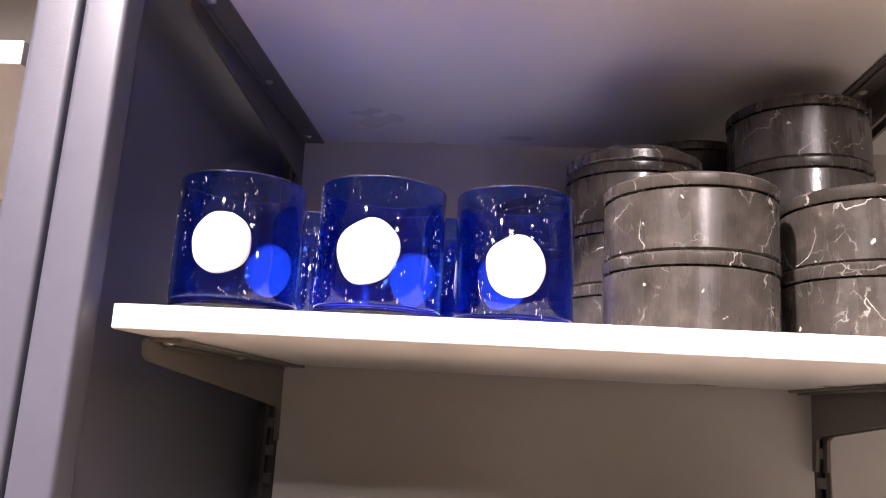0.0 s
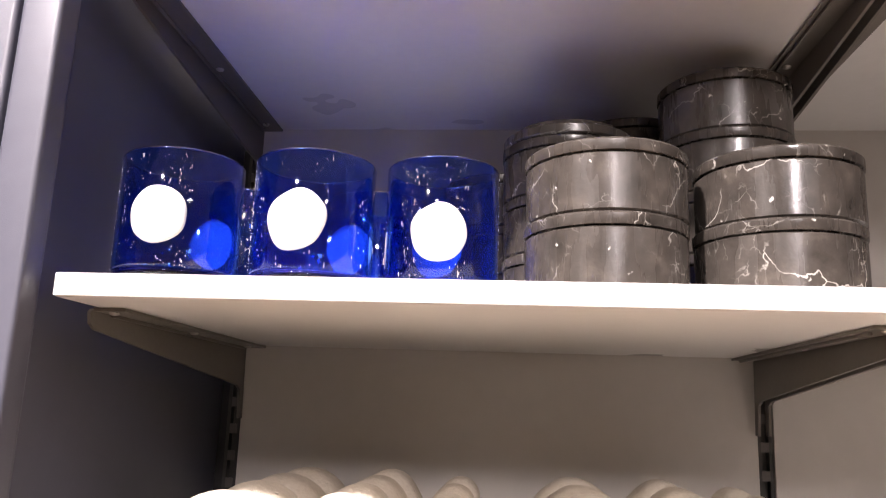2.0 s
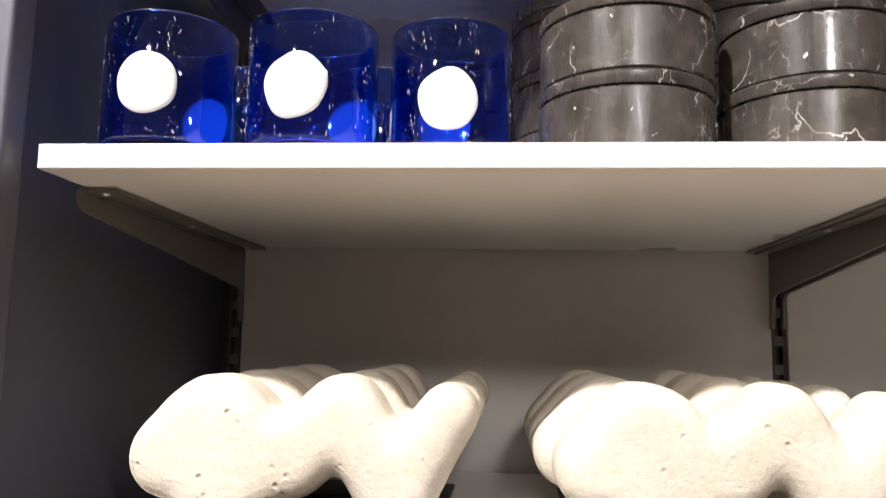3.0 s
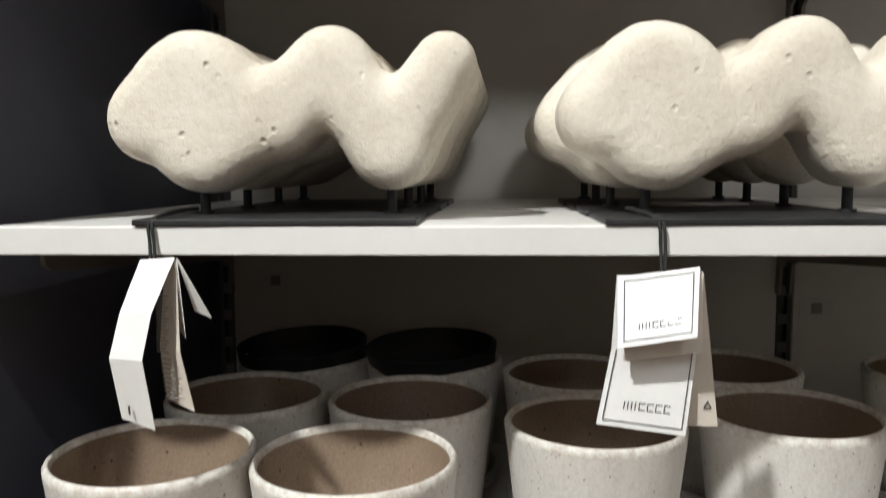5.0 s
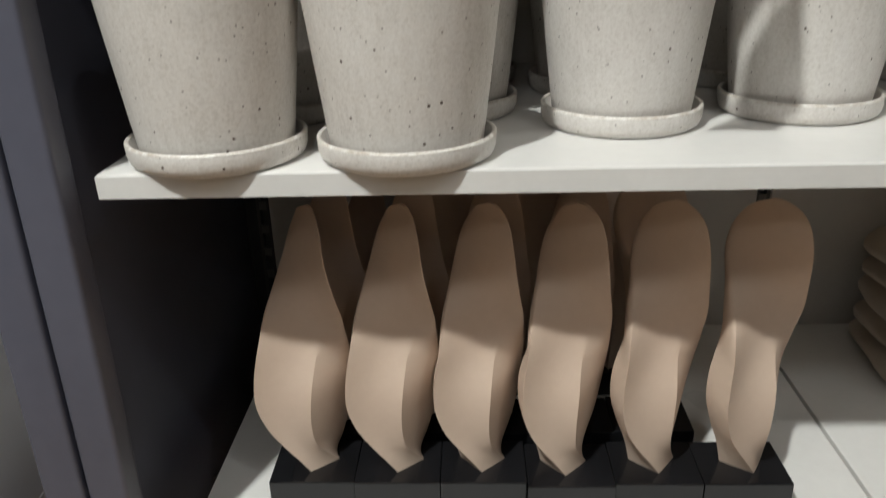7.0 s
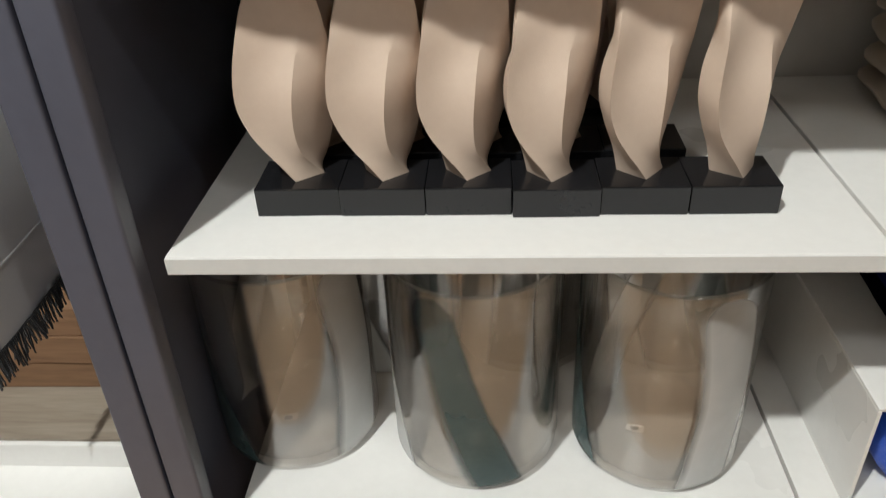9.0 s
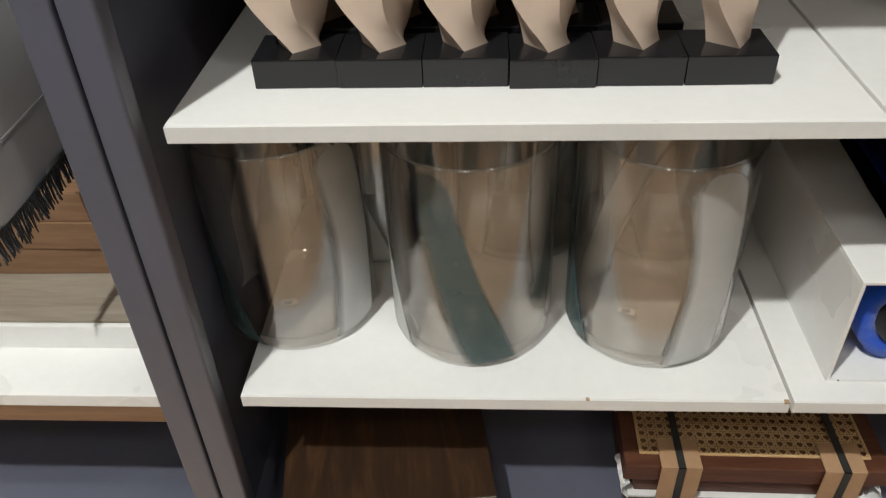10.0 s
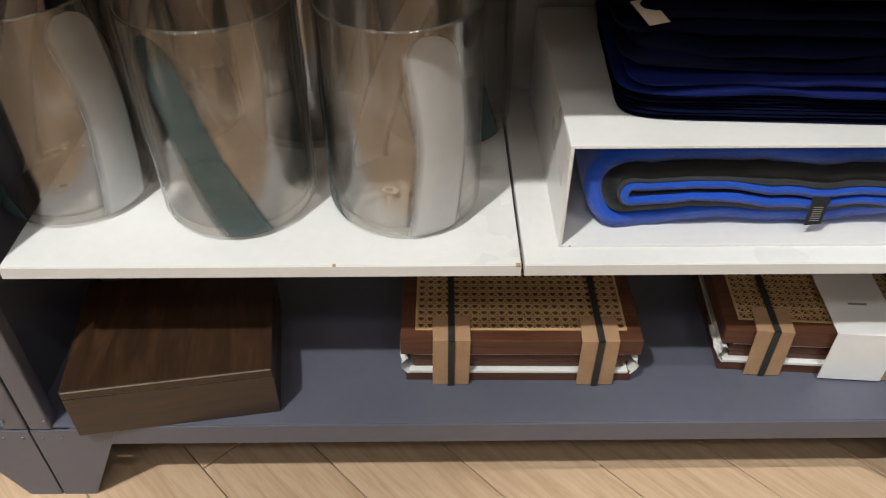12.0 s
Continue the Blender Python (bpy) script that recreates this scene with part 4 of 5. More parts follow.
def ease(pairs, s):
    """Smooth curve through (s, value) pairs."""
    for i in range(len(pairs) - 1):
        s0, v0 = pairs[i]
        s1, v1 = pairs[i + 1]
        if s <= s1:
            h = s1 - s0
            sa, va = pairs[max(i - 1, 0)]
            sb, vb = pairs[min(i + 2, len(pairs) - 1)]
            m0 = (v1 - va) / (s1 - sa) * h
            m1 = (vb - v0) / (sb - s0) * h
            t = (s - s0) / h
            return (2 * t ** 3 - 3 * t * t + 1) * v0 + (t ** 3 - 2 * t * t + t) * m0 + (3 * t * t - 2 * t ** 3) * v1 + (t ** 3 - t * t) * m1
    return pairs[-1][1]


BLADE_H = 0.2440


# the four edges of the twisted leaf: height share, x, y
EDGE_A = [(0, -0.0010, -0.0155), (0.06, -0.0110, -0.0175), (0.12, -0.0220, -0.0195), (0.2, -0.0340, -0.0215), (0.3, -0.0412, -0.0235), (0.4, -0.0408, -0.0220), (0.5, -0.0370, -0.0170), (0.6, -0.0325, -0.0060), (0.7, -0.0270, 0.0130), (0.8, -0.0215, 0.0330), (0.88, -0.0160, 0.0385), (0.94, -0.0090, 0.0370), (0.98, -0.0030, 0.0310), (1, 0.0060, 0.0220)]
EDGE_B = [(0, 0.0205, 0.0050), (0.06, 0.0130, -0.0050), (0.12, 0.0070, -0.0140), (0.22, 0.0052, -0.0195), (0.34, 0.0070, -0.0170), (0.45, 0.0100, -0.0055), (0.56, 0.0150, 0.0045), (0.66, 0.0120, 0.0050), (0.78, 0.0060, 0.0085), (0.9, 0.0070, 0.0110), (1, 0.0095, 0.0180)]
EDGE_C = [(0, 0.0110, 0.0220), (0.05, 0.0185, 0.0220), (0.12, 0.0245, 0.0225), (0.2, 0.0295, 0.0230), (0.3, 0.0330, 0.0215), (0.4, 0.0352, 0.0175), (0.5, 0.0362, 0.0110), (0.6, 0.0345, 0.0030), (0.7, 0.0310, -0.0035), (0.8, 0.0280, -0.0080), (0.88, 0.0258, -0.0075), (0.94, 0.0235, -0.0030), (0.98, 0.0195, 0.0060), (1, 0.0135, 0.0160)]
EDGE_D = [(0, -0.0210, 0.0080), (0.1, -0.0270, 0.0080), (0.2, -0.0362, 0.0080), (0.3, -0.0425, 0.0080), (0.4, -0.0405, 0.0110), (0.5, -0.0310, 0.0170), (0.6, -0.0230, 0.0230), (0.7, -0.0150, 0.0320), (0.8, -0.0090, 0.0390), (0.88, -0.0040, 0.0400), (0.95, 0.0020, 0.0340), (1, 0.0090, 0.0235)]


def blade_mesh():
    bm = bmesh.new()
    rows, per = 72, 12
    rings = []
    for i in range(rows + 1):
        s = 1 - (1 - i / rows) ** 1.15
        pts = [Vector((ease([(e[0], e[1]) for e in edge], s), ease([(e[0], e[2]) for e in edge], s))) for edge in (EDGE_A, EDGE_B, EDGE_C, EDGE_D)]
        k = min(max((s - 0.44) / 0.22, 0), 1)
        k = k * k * (3 - 2 * k)
        ring = []
        for q in range(4):
            p0, p1, p2, p3 = pts[q - 1], pts[q], pts[(q + 1) % 4], pts[(q + 2) % 4]
            for j in range(per):
                t = j / per
                straight = p1.lerp(p2, t)
                curve = 0.5 * ((2 * p1) + (p2 - p0) * t + (2 * p0 - 5 * p1 + 4 * p2 - p3) * t * t + (3 * p1 - p0 - 3 * p2 + p3) * t ** 3)
                p = straight.lerp(curve, 0.10 + 0.90 * k)
                if q == 0:
                    # the broad front face is hollow between its two ridges
                    p.y += 0.0055 * math.sin(math.pi * t) * math.sin(math.pi * min(max((s - 0.05) / 0.70, 0), 1))
                ring.append(bm.verts.new((p.x, p.y, s * BLADE_H)))
        rings.append(ring)
    cols = per * 4
    for a, b in zip(rings, rings[1:]):
        for c in range(cols):
            bm.faces.new((a[c], a[(c + 1) % cols], b[(c + 1) % cols], b[c]))
    bm.faces.new(rings[0])
    bm.faces.new(rings[-1])
    me = finish("blade", bm, CLAY)
    sharpen(me, 28)
    return me


BLADE = blade_mesh()
BLK_W, BLK_D, BLK_H = 0.0764, 0.0600, 0.0275


def twisted_sculpture(m, turn, off=0.0):
    t = thing("twisted_sculpture", m, "beige matte ceramic twisted leaf sculpture on a black block", "sculpture", "twisted ceramic sculptures")
    ob = new("blade", BLADE)
    ob.parent = t
    ob.matrix_basis = pose(off, 0, BLK_H - 0.0008, 0, 0, turn)
    part("block", box((-BLK_W / 2, -BLK_D / 2, 0.0), (BLK_W / 2, BLK_D / 2, BLK_H), 0.0011), BLACK_LACQUER, t, "glossy black block base")
    return t


TURNS = (-5, -3, 0, 2, 9, 15)
for k in range(6):
    twisted_sculpture(pose(0.0640 + 0.0384 + 0.0768 * k, 0.096 + (0.003, 0.002, 0.002, -0.003, 0.0, 0.0)[k], Z4, 0, 0, (0.4, -0.2, 0, 0.3, -0.6, 0.3)[k]), TURNS[k], (0.0, 0.002, 0.0, -0.003, 0.001, 0.0055)[k])
for k in range(5):
    twisted_sculpture(pose(0.0640 + 0.0500 + 0.0768 * k, 0.170 + (0.0, 0.002, -0.001, 0.0, 0.002)[k], Z4, 0, 0, (0, 0.5, -0.4, 0.2, -0.3)[k]), (3, 0, 4, -2, 50)[k])
for k in range(4):
    twisted_sculpture(pose(0.135 + 0.090 * k, 0.275, Z4, 0, 0, 0), (-15, 30, 10, 85)[k])

# beige knitted throws on the next bay's shelf
for k in range(5):
    solid("folded_throw", pillow(0.30, 0.22, 0.032, 6, 14, 0.006, 3.1 * k), BEIGE_CLOTH, "folded beige knitted throw in a stack", "throw",
          pose(0.845 + 0.004 * (k % 2), 0.275, Z4 + 0.0295 * k, 0, 0, (-2, 1, -1, 2, 0)[k]), "beige throws", smooth=True)

# ---------------------------------------------------------------- large glass vases
V_R, V_H = 0.0935, 0.2650


def swirl(r, a0, lean, h0, h1, w0, w1, bow=0.0):
    """A ribbon of colour melted into the wall of the vase; angles in degrees, its u runs across and v up."""
    bm = bmesh.new()
    uv = bm.loops.layers.uv.new("UVMap")
    rows, cols = 44, 16
    grid = []
    for i in range(rows + 1):
        s = i / rows
        z = h0 + (h1 - h0) * s
        mid = a0 + lean * (1 - s) + bow * math.sin(math.pi * s)
        half = (w0 + (w1 - w0) * s) * min(1.0, 0.30 + math.sqrt(max(0.0, 1 - s) / 0.16))
        rr = r + 0.0007
        if z < 0.018:
            rr -= 0.018 - math.sqrt(max(0.0, 0.018 ** 2 - (0.018 - z) ** 2))
        grid.append([bm.verts.new((rr * math.cos(radians(mid + half * (2 * k / cols - 1))), rr * math.sin(radians(mid + half * (2 * k / cols - 1))), z)) for k in range(cols + 1)])
    for i in range(rows):
        for k in range(cols):
            f = bm.faces.new((grid[i][k], grid[i][k + 1], grid[i + 1][k + 1], grid[i + 1][k]))
            for loop, (u, v) in zip(f.loops, ((k, i), (k + 1, i), (k + 1, i + 1), (k, i + 1))):
                loop[uv].uv = (u / cols, v / rows)
    return bm


def vase():
    t = thing("glass_vase", Matrix.Identity(4), "large clear glass vase with white and teal swirls", "vase", "large glass vases")
    r, w = V_R, 0.0042
    prof = []
    for k in range(7):
        a = math.pi / 2 * k / 6
        prof.append((r - 0.018 + 0.018 * math.sin(a), 0.018 - 0.018 * math.cos(a) + 0.0004))
    inner = [(r - w, 0.026), (r - w - 0.0015, 0.019), (r - 0.010, 0.014), (r - 0.030, 0.0095), (0, 0.0085)]

    def wob(a, z):
        return 0.004 * math.sin(2 * a + 9 * z) + 0.002 * math.sin(3 * a - 14 * z)
    part("wall", lathe([(0, 0.0004)] + prof + [(r, V_H - 0.002)], 96, wobble=wob), CLEAR_GLASS, t, smooth=True)
    part("inner_wall", lathe(inner[::-1] + [(r - w, V_H - 0.002)], 96, wobble=wob), CLEAR_GLASS, t, smooth=True)
    part("rim", lathe([(r, V_H - 0.002), (r - 0.0006, V_H - 0.0003), (r - w / 2, V_H + 0.0005), (r - w + 0.0006, V_H - 0.0003), (r - w, V_H - 0.002)], 96, wobble=wob), GLASS_RIM, t, "polished glass rim", smooth=True)
    part("teal_swirl", swirl(r, -116, 42, 0.004, 0.258, 21, 14, -5), TEAL_SWIRL, t, "teal glass swirl", smooth=True)
    part("white_swirl", swirl(r, 13, 2, 0.004, 0.258, 22, 21, 9), WHITE_SWIRL, t, "white glass swirl", smooth=True)
    part("white_swirl", swirl(r, 148, 60, 0.004, 0.258, 19, 12, 6), WHITE_SWIRL, t, "white glass swirl", smooth=True)
    st = part("sticker", box((-0.010, -0.006, 0.0097), (0.010, 0.006, 0.0101)), CARD_BEIGE, t, "small paper sticker in the base", m=pose(0.0, -0.02, 0, 0, 0, 65))
    part("print", box((-0.006, -0.0035, 0.0102), (0.004, 0.0035, 0.0104)), INK_GREY, st)
    return t


vproto = vase()
VASES = [(0.0430, 0.158, -50), (0.2570, 0.1345, 0), (0.4630, 0.1345, -84), (0.1300, 0.3225, 60), (0.3220, 0.3225, 200), (0.5150, 0.3225, 20)]
vproto.matrix_basis = pose(VASES[0][0], VASES[0][1], Z5, 0, 0, VASES[0][2])
for x, y, a in VASES[1:]:
    copy_thing(vproto, pose(x, y, Z5, 0, 0, a))

# ---------------------------------------------------------------- white riser with blue textiles
RX0, RX1, RY0, RY1, RZ = 0.6450, 1.1850, 0.0300, 0.3850, 0.1415
riser = thing("display_riser", pose(0, 0, Z5), "white open display box on the shelf", "display box")
part("top_panel", box((RX0, RY0, RZ - 0.004), (RX1, RY1, RZ), 0.0012), LAMINATE, riser)
part("side_panel", box((RX0, RY0, 0.004), (RX0 + 0.004, RY1, RZ - 0.004), 0.0008), LAMINATE, riser)
part("side_panel", box((RX1 - 0.004, RY0, 0.004), (RX1, RY1, RZ - 0.004), 0.0008), LAMINATE, riser)
part("bottom_panel", box((RX0, RY0, 0.0), (RX1, RY1, 0.004), 0.0008), LAMINATE, riser)

bm = bmesh.new()
bmesh.ops.create_cone(bm, cap_ends=True, segments=12, radius1=0.0011, radius2=0.0011, depth=0.0006, matrix=Matrix.Translation((RX0 + 0.013, RY0 - 0.0002, 0.0021)) @ pose(0, 0, 0, 90))
part("rivet", bm, BRACKET, riser, "tiny dark rivet")


def u_fold(x_left, x_right, z_low, z_high, thick, y0, y1, wave, seed, lift=0.0):
    """A cloth folded back on itself: an open U lying on its side."""
    mid, rad = (z_low + z_high) / 2, (z_high - z_low) / 2
    line = []
    for k in range(24):
        line.append((x_right + (x_left + rad - x_right) * k / 24, z_low + lift * (1 - k / 24)))
    for k in range(11):
        a = math.pi / 2 + math.pi * k / 10
        line.append((x_left + rad + rad * math.cos(a), mid - rad * math.sin(a)))
    for k in range(1, 25):
        line.append((x_left + rad + (x_right - x_left - rad) * k / 24, z_high))
    bm = bmesh.new()
    cols = 18
    sheets = []
    for side in (-0.5, 0.5):
        grid = []
        for i, (x, z) in enumerate(line):
            p0, p1 = line[max(i - 1, 0)], line[min(i + 1, len(line) - 1)]
            d = Vector((p1[0] - p0[0], p1[1] - p0[1])).normalized()
            nx, nz = -d.y, d.x
            row = []
            for c in range(cols + 1):
                y = y0 + (y1 - y0) * c / cols
                k = wave * (0.75 * noise.noise(Vector((x * 9 + seed, y * 9, z * 5 + seed))) + 0.35 * noise.noise(Vector((x * 31 + seed, y * 14, z * 16))))
                yy = y + (0.004 * noise.noise(Vector((x * 30, z * 30, seed))) if c == 0 else 0)
                row.append(bm.verts.new((x + nx * thick * side, yy, max(z + nz * thick * side + k, 0.0045))))
            grid.append(row)
        sheets.append(grid)
    a, b = sheets
    n, c = len(line), cols
    for g in sheets:
        for i in range(n - 1):
            for k in range(c):
                bm.faces.new((g[i][k], g[i][k + 1], g[i + 1][k + 1], g[i + 1][k]))
    for i in range(n - 1):
        bm.faces.new((a[i][0], a[i + 1][0], b[i + 1][0], b[i][0]))
        bm.faces.new((a[i][c], b[i][c], b[i + 1][c], a[i + 1][c]))
    for k in range(c):
        bm.faces.new((a[0][k], b[0][k], b[0][k + 1], a[0][k + 1]))
        bm.faces.new((a[-1][k], a[-1][k + 1], b[-1][k + 1], b[-1][k]))
    return bm


throw = thing("blue_throw", pose(0, 0, Z5 + 0.0002), "folded cobalt blue fleece throw with a black backing", "throw")
part("outer_layer", u_fold(0.684, 1.15, 0.018, 0.110, 0.022, 0.062, 0.36, 0.016, 1.0, 0.026), COBALT, throw, smooth=True)
part("lining", u_fold(0.703, 1.15, 0.042, 0.089, 0.022, 0.058, 0.36, 0.016, 1.0, 0.012), BLACK_CLOTH, throw, "black inner layer", smooth=True)
part("hem", u_fold(0.712, 1.15, 0.045, 0.076, 0.004, 0.052, 0.36, 0.016, 1.0, 0.010), FRINGE, throw, "grey stitched hem", smooth=True)
part("inner_layer", u_fold(0.717, 1.15, 0.049, 0.069, 0.009, 0.050, 0.35, 0.016, 1.0, 0.008), COBALT, throw, smooth=True)
part("core", u_fold(0.728, 1.15, 0.0565, 0.0625, 0.006, 0.056, 0.35, 0.016, 1.0, 0.003), BLACK_CLOTH, throw, "black inner layer", smooth=True)
lab = part("label", leaf([(0.936, 0.050, 0.058), (0.934, 0.044, 0.020)], [(0.957, 0.050, 0.060), (0.953, 0.044, 0.022)]), BLACK_CLOTH, throw, "small black care label")
part("print", on_card((0.938, 0.0480, 0.045), (0.015, 0, 0), (-0.0015, -0.003, -0.020), [(0.1, k / 7, 0.85, k / 7 + 0.06) for k in range(7)], 0.0012), INK_GREY, lab)

TOPZ = Z5 + RZ
# shape: left edge, width, height, how far the front bulges, how much it waves
LINENS = [(0.724, 0.46, 0.0075, 0.000, 0.002), (0.722, 0.46, 0.0075, -0.002, 0.002), (0.722, 0.46, 0.008, 0.001, 0.003), (0.720, 0.47, 0.010, -0.001, 0.007),
          (0.714, 0.47, 0.030, -0.010, 0.018), (0.712, 0.47, 0.034, -0.006, 0.024), (0.706, 0.48, 0.040, 0.002, 0.010), (0.698, 0.48, 0.044, 0.004, 0.008)]


def linen_fold(w, d, h, wave, seed):
    """One fold of cloth: a soft slab whose front lip rolls up and down along its length."""
    bm = pillow(w, d, h, 11, 26, 0.0015, seed)
    for v in bm.verts:
        near_front = max(0.0, min(1.0, (0.10 - (v.co.y + d / 2)) / 0.10))
        roll = noise.noise(Vector((v.co.x * 7 + seed, 0.3, seed))) + 0.45 * noise.noise(Vector((v.co.x * 17 + seed, 1.7, seed)))
        v.co.z += near_front * wave * roll * (v.co.z / h)
        v.co.y -= near_front * wave * 0.6 * noise.noise(Vector((v.co.x * 9 + seed, 4.0, v.co.z * 20)))
    return bm


z = TOPZ
for k, (x, w, h, bulge, wave) in enumerate(LINENS):
    t = thing("folded_linen", pose(x + w / 2 - 0.012, 0.200 + bulge, z, 0, 0, (-3, -2.6, -3.2, -2.4, -3, -2.2, -3, -2.4)[k]), "folded navy blue linen in a soft stack", "folded linen", "navy linens")
    tone = ROYAL if k == 4 else NAVY
    part("lower_fold", linen_fold(w, 0.26, h * 0.55, wave * 0.7, 1.7 * k), tone, t, smooth=True)
    part("upper_fold", linen_fold(w - 0.010, 0.254, h * 0.55, wave, 1.7 * k + 0.6), NAVY if k == 5 else tone, t, m=pose(0.005, -0.002, h * 0.45, 0, 0, 0.6), smooth=True)
    z += h * 0.97
solid("paper_tag", leaf([(0, 0, 0), (0.016, -0.03, -0.012)], [(0.02, 0, 0.004), (0.036, -0.03, -0.008)]), CARD_BEIGE, "beige paper tag tucked into the linen", "tag",
      pose(0.700, 0.100, TOPZ + 0.128))

# ---------------------------------------------------------------- on the base shelf: wooden box and cane trays
wb = thing("wooden_box", pose(0.1415, 0.083, BASE, 0, 0, 8.2), "dark stained wooden box set askew on the base shelf", "box")
BW, BD, BH = 0.265, 0.205, 0.090
part("body", box((-BW / 2, -BD / 2, 0.0), (BW / 2, BD / 2, BH - 0.0165), 0.0012), WALNUT_FRONT, wb)
part("lid", box((-BW / 2, -BD / 2, BH - 0.0153), (BW / 2, BD / 2, BH), 0.0018), WALNUT, wb, "figured walnut lid")
part("lid_edge", box((-BW / 2 + 0.002, -BD / 2 - 0.0006, BH - 0.0026), (BW / 2 - 0.002, -BD / 2 + 0.0009, BH - 0.0008)), plain("worn_edge", (0.16, 0.13, 0.10), (0.26, 0.23, 0.19), 60, (0.4, 0.5)), wb, "pale worn edge")


def cane_bundle(m, w, d, label, paper_band, seed):
    """Nested wooden trays with cane tops, packed with card, paper and straps."""
    rng = random.Random(seed)
    t = thing("cane_trays", m, label, "tray set", "strapped cane trays")
    z = 0.0
    levels = [(0.018, 0.0), (0.012, 0.012), (0.016, 0.008), (0.028, -0.006)]
    for k, (h, inset) in enumerate(levels):
        bm = bmesh.new()
        wall = 0.024 if k == 3 else 0.014
        x0, x1, y0, y1 = -w / 2 + inset, w / 2 - inset, inset * 0.5, d - inset * 0.5
        for lo, hi in (((x0, y0, z), (x1, y0 + wall, z + h)), ((x0, y1 - wall, z), (x1, y1, z + h)), ((x0, y0 + wall, z), (x0 + wall, y1 - wall, z + h)), ((x1 - wall, y0 + wall, z), (x1, y1 - wall, z + h))):
            add_box(bm, lo, hi, 0.0014)
        part("tray_frame", bm, MAHOGANY, t)
        if k in (0, 2):
            bm = box((x0 + 0.004, y0 - 0.0015, z + h - 0.001), (x1 - 0.006, y1 - 0.01, z + h + 0.0042), 0.0012)
            for v in bm.verts:
                v.co.z += 0.0012 * noise.noise(Vector((v.co.x * 60, v.co.y * 30, seed)))
            part("packing_paper", bm, PAPER, t, "white packing paper")
            z += 0.005
        z += h + 0.0006
    top = z
    x0, x1, y0, y1 = -w / 2 + 0.006, w / 2 - 0.006, 0.0185, d - 0.0185
    x0 += 0.010
    x1 -= 0.010
    # flat board below the weave, its colour darkened for the shade there
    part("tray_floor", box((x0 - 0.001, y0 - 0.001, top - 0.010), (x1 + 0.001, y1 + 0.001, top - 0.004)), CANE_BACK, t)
    bm = bmesh.new()
    step = 0.0125
    zc = top - 0.0006
    r = 0.00062

    def strip(p, q, zz, wd):
        p, q = Vector(p), Vector(q)
        u = (q - p).normalized() * 0.5
        n = Vector((-u.y, u.x)) * wd * 2
        vs = [bm.verts.new((a.x, a.y, zz)) for a in (p - n / 2, q - n / 2, q + n / 2, p + n / 2)]
        lo = [bm.verts.new((v.co.x, v.co.y, zz - 0.0009)) for v in vs]
        bm.faces.new(vs)
        for i in range(4):
            bm.faces.new((vs[i], lo[i], lo[(i + 1) % 4], vs[(i + 1) % 4]))
    x = x0
    while x < x1:
        for o in (-0.0017, 0.0017):
            strip((x + o, y0), (x + o, y1), zc, 0.0011)
        x += step
    y = y0
    while y < y1:
        for o in (-0.0017, 0.0017):
            strip((x0, y + o), (x1, y + o), zc + 0.0004, 0.0011)
        y += step
    span = int((x1 - x0 + y1 - y0) / step) + 2
    for k in range(span):
        for sgn in (1, -1):
            # diagonal strands, clipped to the panel
            c = (x0 + (k + 0.5) * step) if sgn > 0 else (x1 - (k + 0.5) * step)
            a, b = Vector((c, y0)), Vector((c - sgn * (y1 - y0), y1))
            if sgn > 0:
                if a.x > x1:
                    a = Vector((x1, y0 + (a.x - x1)))
                if b.x < x0:
                    b = Vector((x0, y1 - (x0 - b.x)))
            else:
                if a.x < x0:
                    a = Vector((x0, y0 + (x0 - a.x)))
                if b.x > x1:
                    b = Vector((x1, y1 - (b.x - x1)))
            if a.y < b.y - 0.002:
                strip(a, b, zc + 0.0008, 0.0013)
    tagged(part("cane_weave", bm, CANE, t, "woven natural cane panel"), kind="stuff")
    bm = bmesh.new()
    for lo, hi in (((x0 - 0.002, y0 - 0.002), (x1 + 0.002, y0 + 0.001)), ((x0 - 0.002, y1 - 0.001), (x1 + 0.002, y1 + 0.002)),
                   ((x0 - 0.002, y0 + 0.001), (x0 + 0.001, y1 - 0.001)), ((x1 - 0.001, y0 + 0.001), (x1 + 0.002, y1 - 0.001))):
        add_box(bm, (*lo, top - 0.0025), (*hi, top + 0.0012), 0.0006)
    part("cane_border", bm, CANE, t)
    # card wraps and straps over the front and back edges
    for bx in (-w * 0.30, w * 0.335):
        cw = 0.0255
        for front in (True, False):
            bm = bmesh.new()
            if front:
                add_box(bm, (bx - cw, -0.0085, 0.001), (bx + cw, -0.0062, top + 0.0045), 0.0008)
                add_box(bm, (bx - cw, -0.0062, top + 0.0022), (bx + cw, 0.038, top + 0.0045), 0.0008)
            else:
                add_box(bm, (bx - cw, d + 0.0062, 0.001), (bx + cw, d + 0.0085, top + 0.0045), 0.0008)
                add_box(bm, (bx - cw, d - 0.055, top + 0.0022), (bx + cw, d + 0.0062, top + 0.0045), 0.0008)
            for v in bm.verts:
                v.co.x += 0.0022 * noise.noise(Vector((v.co.z * 40 + bx * 90, v.co.y * 30, seed + bx)))
                v.co.y += 0.0012 * noise.noise(Vector((v.co.x * 40, v.co.z * 30, seed)))
            part("card_wrap", bm, CARDBOARD, t, "brown cardboard edge guard")
        bm = bmesh.new()
        sw = 0.0046
        add_box(bm, (bx - sw, -0.0105, 0.0005), (bx + sw, -0.0091, top + 0.0062))
        add_box(bm, (bx - sw, -0.0105, top + 0.0050), (bx + sw, d + 0.0105, top + 0.0062))
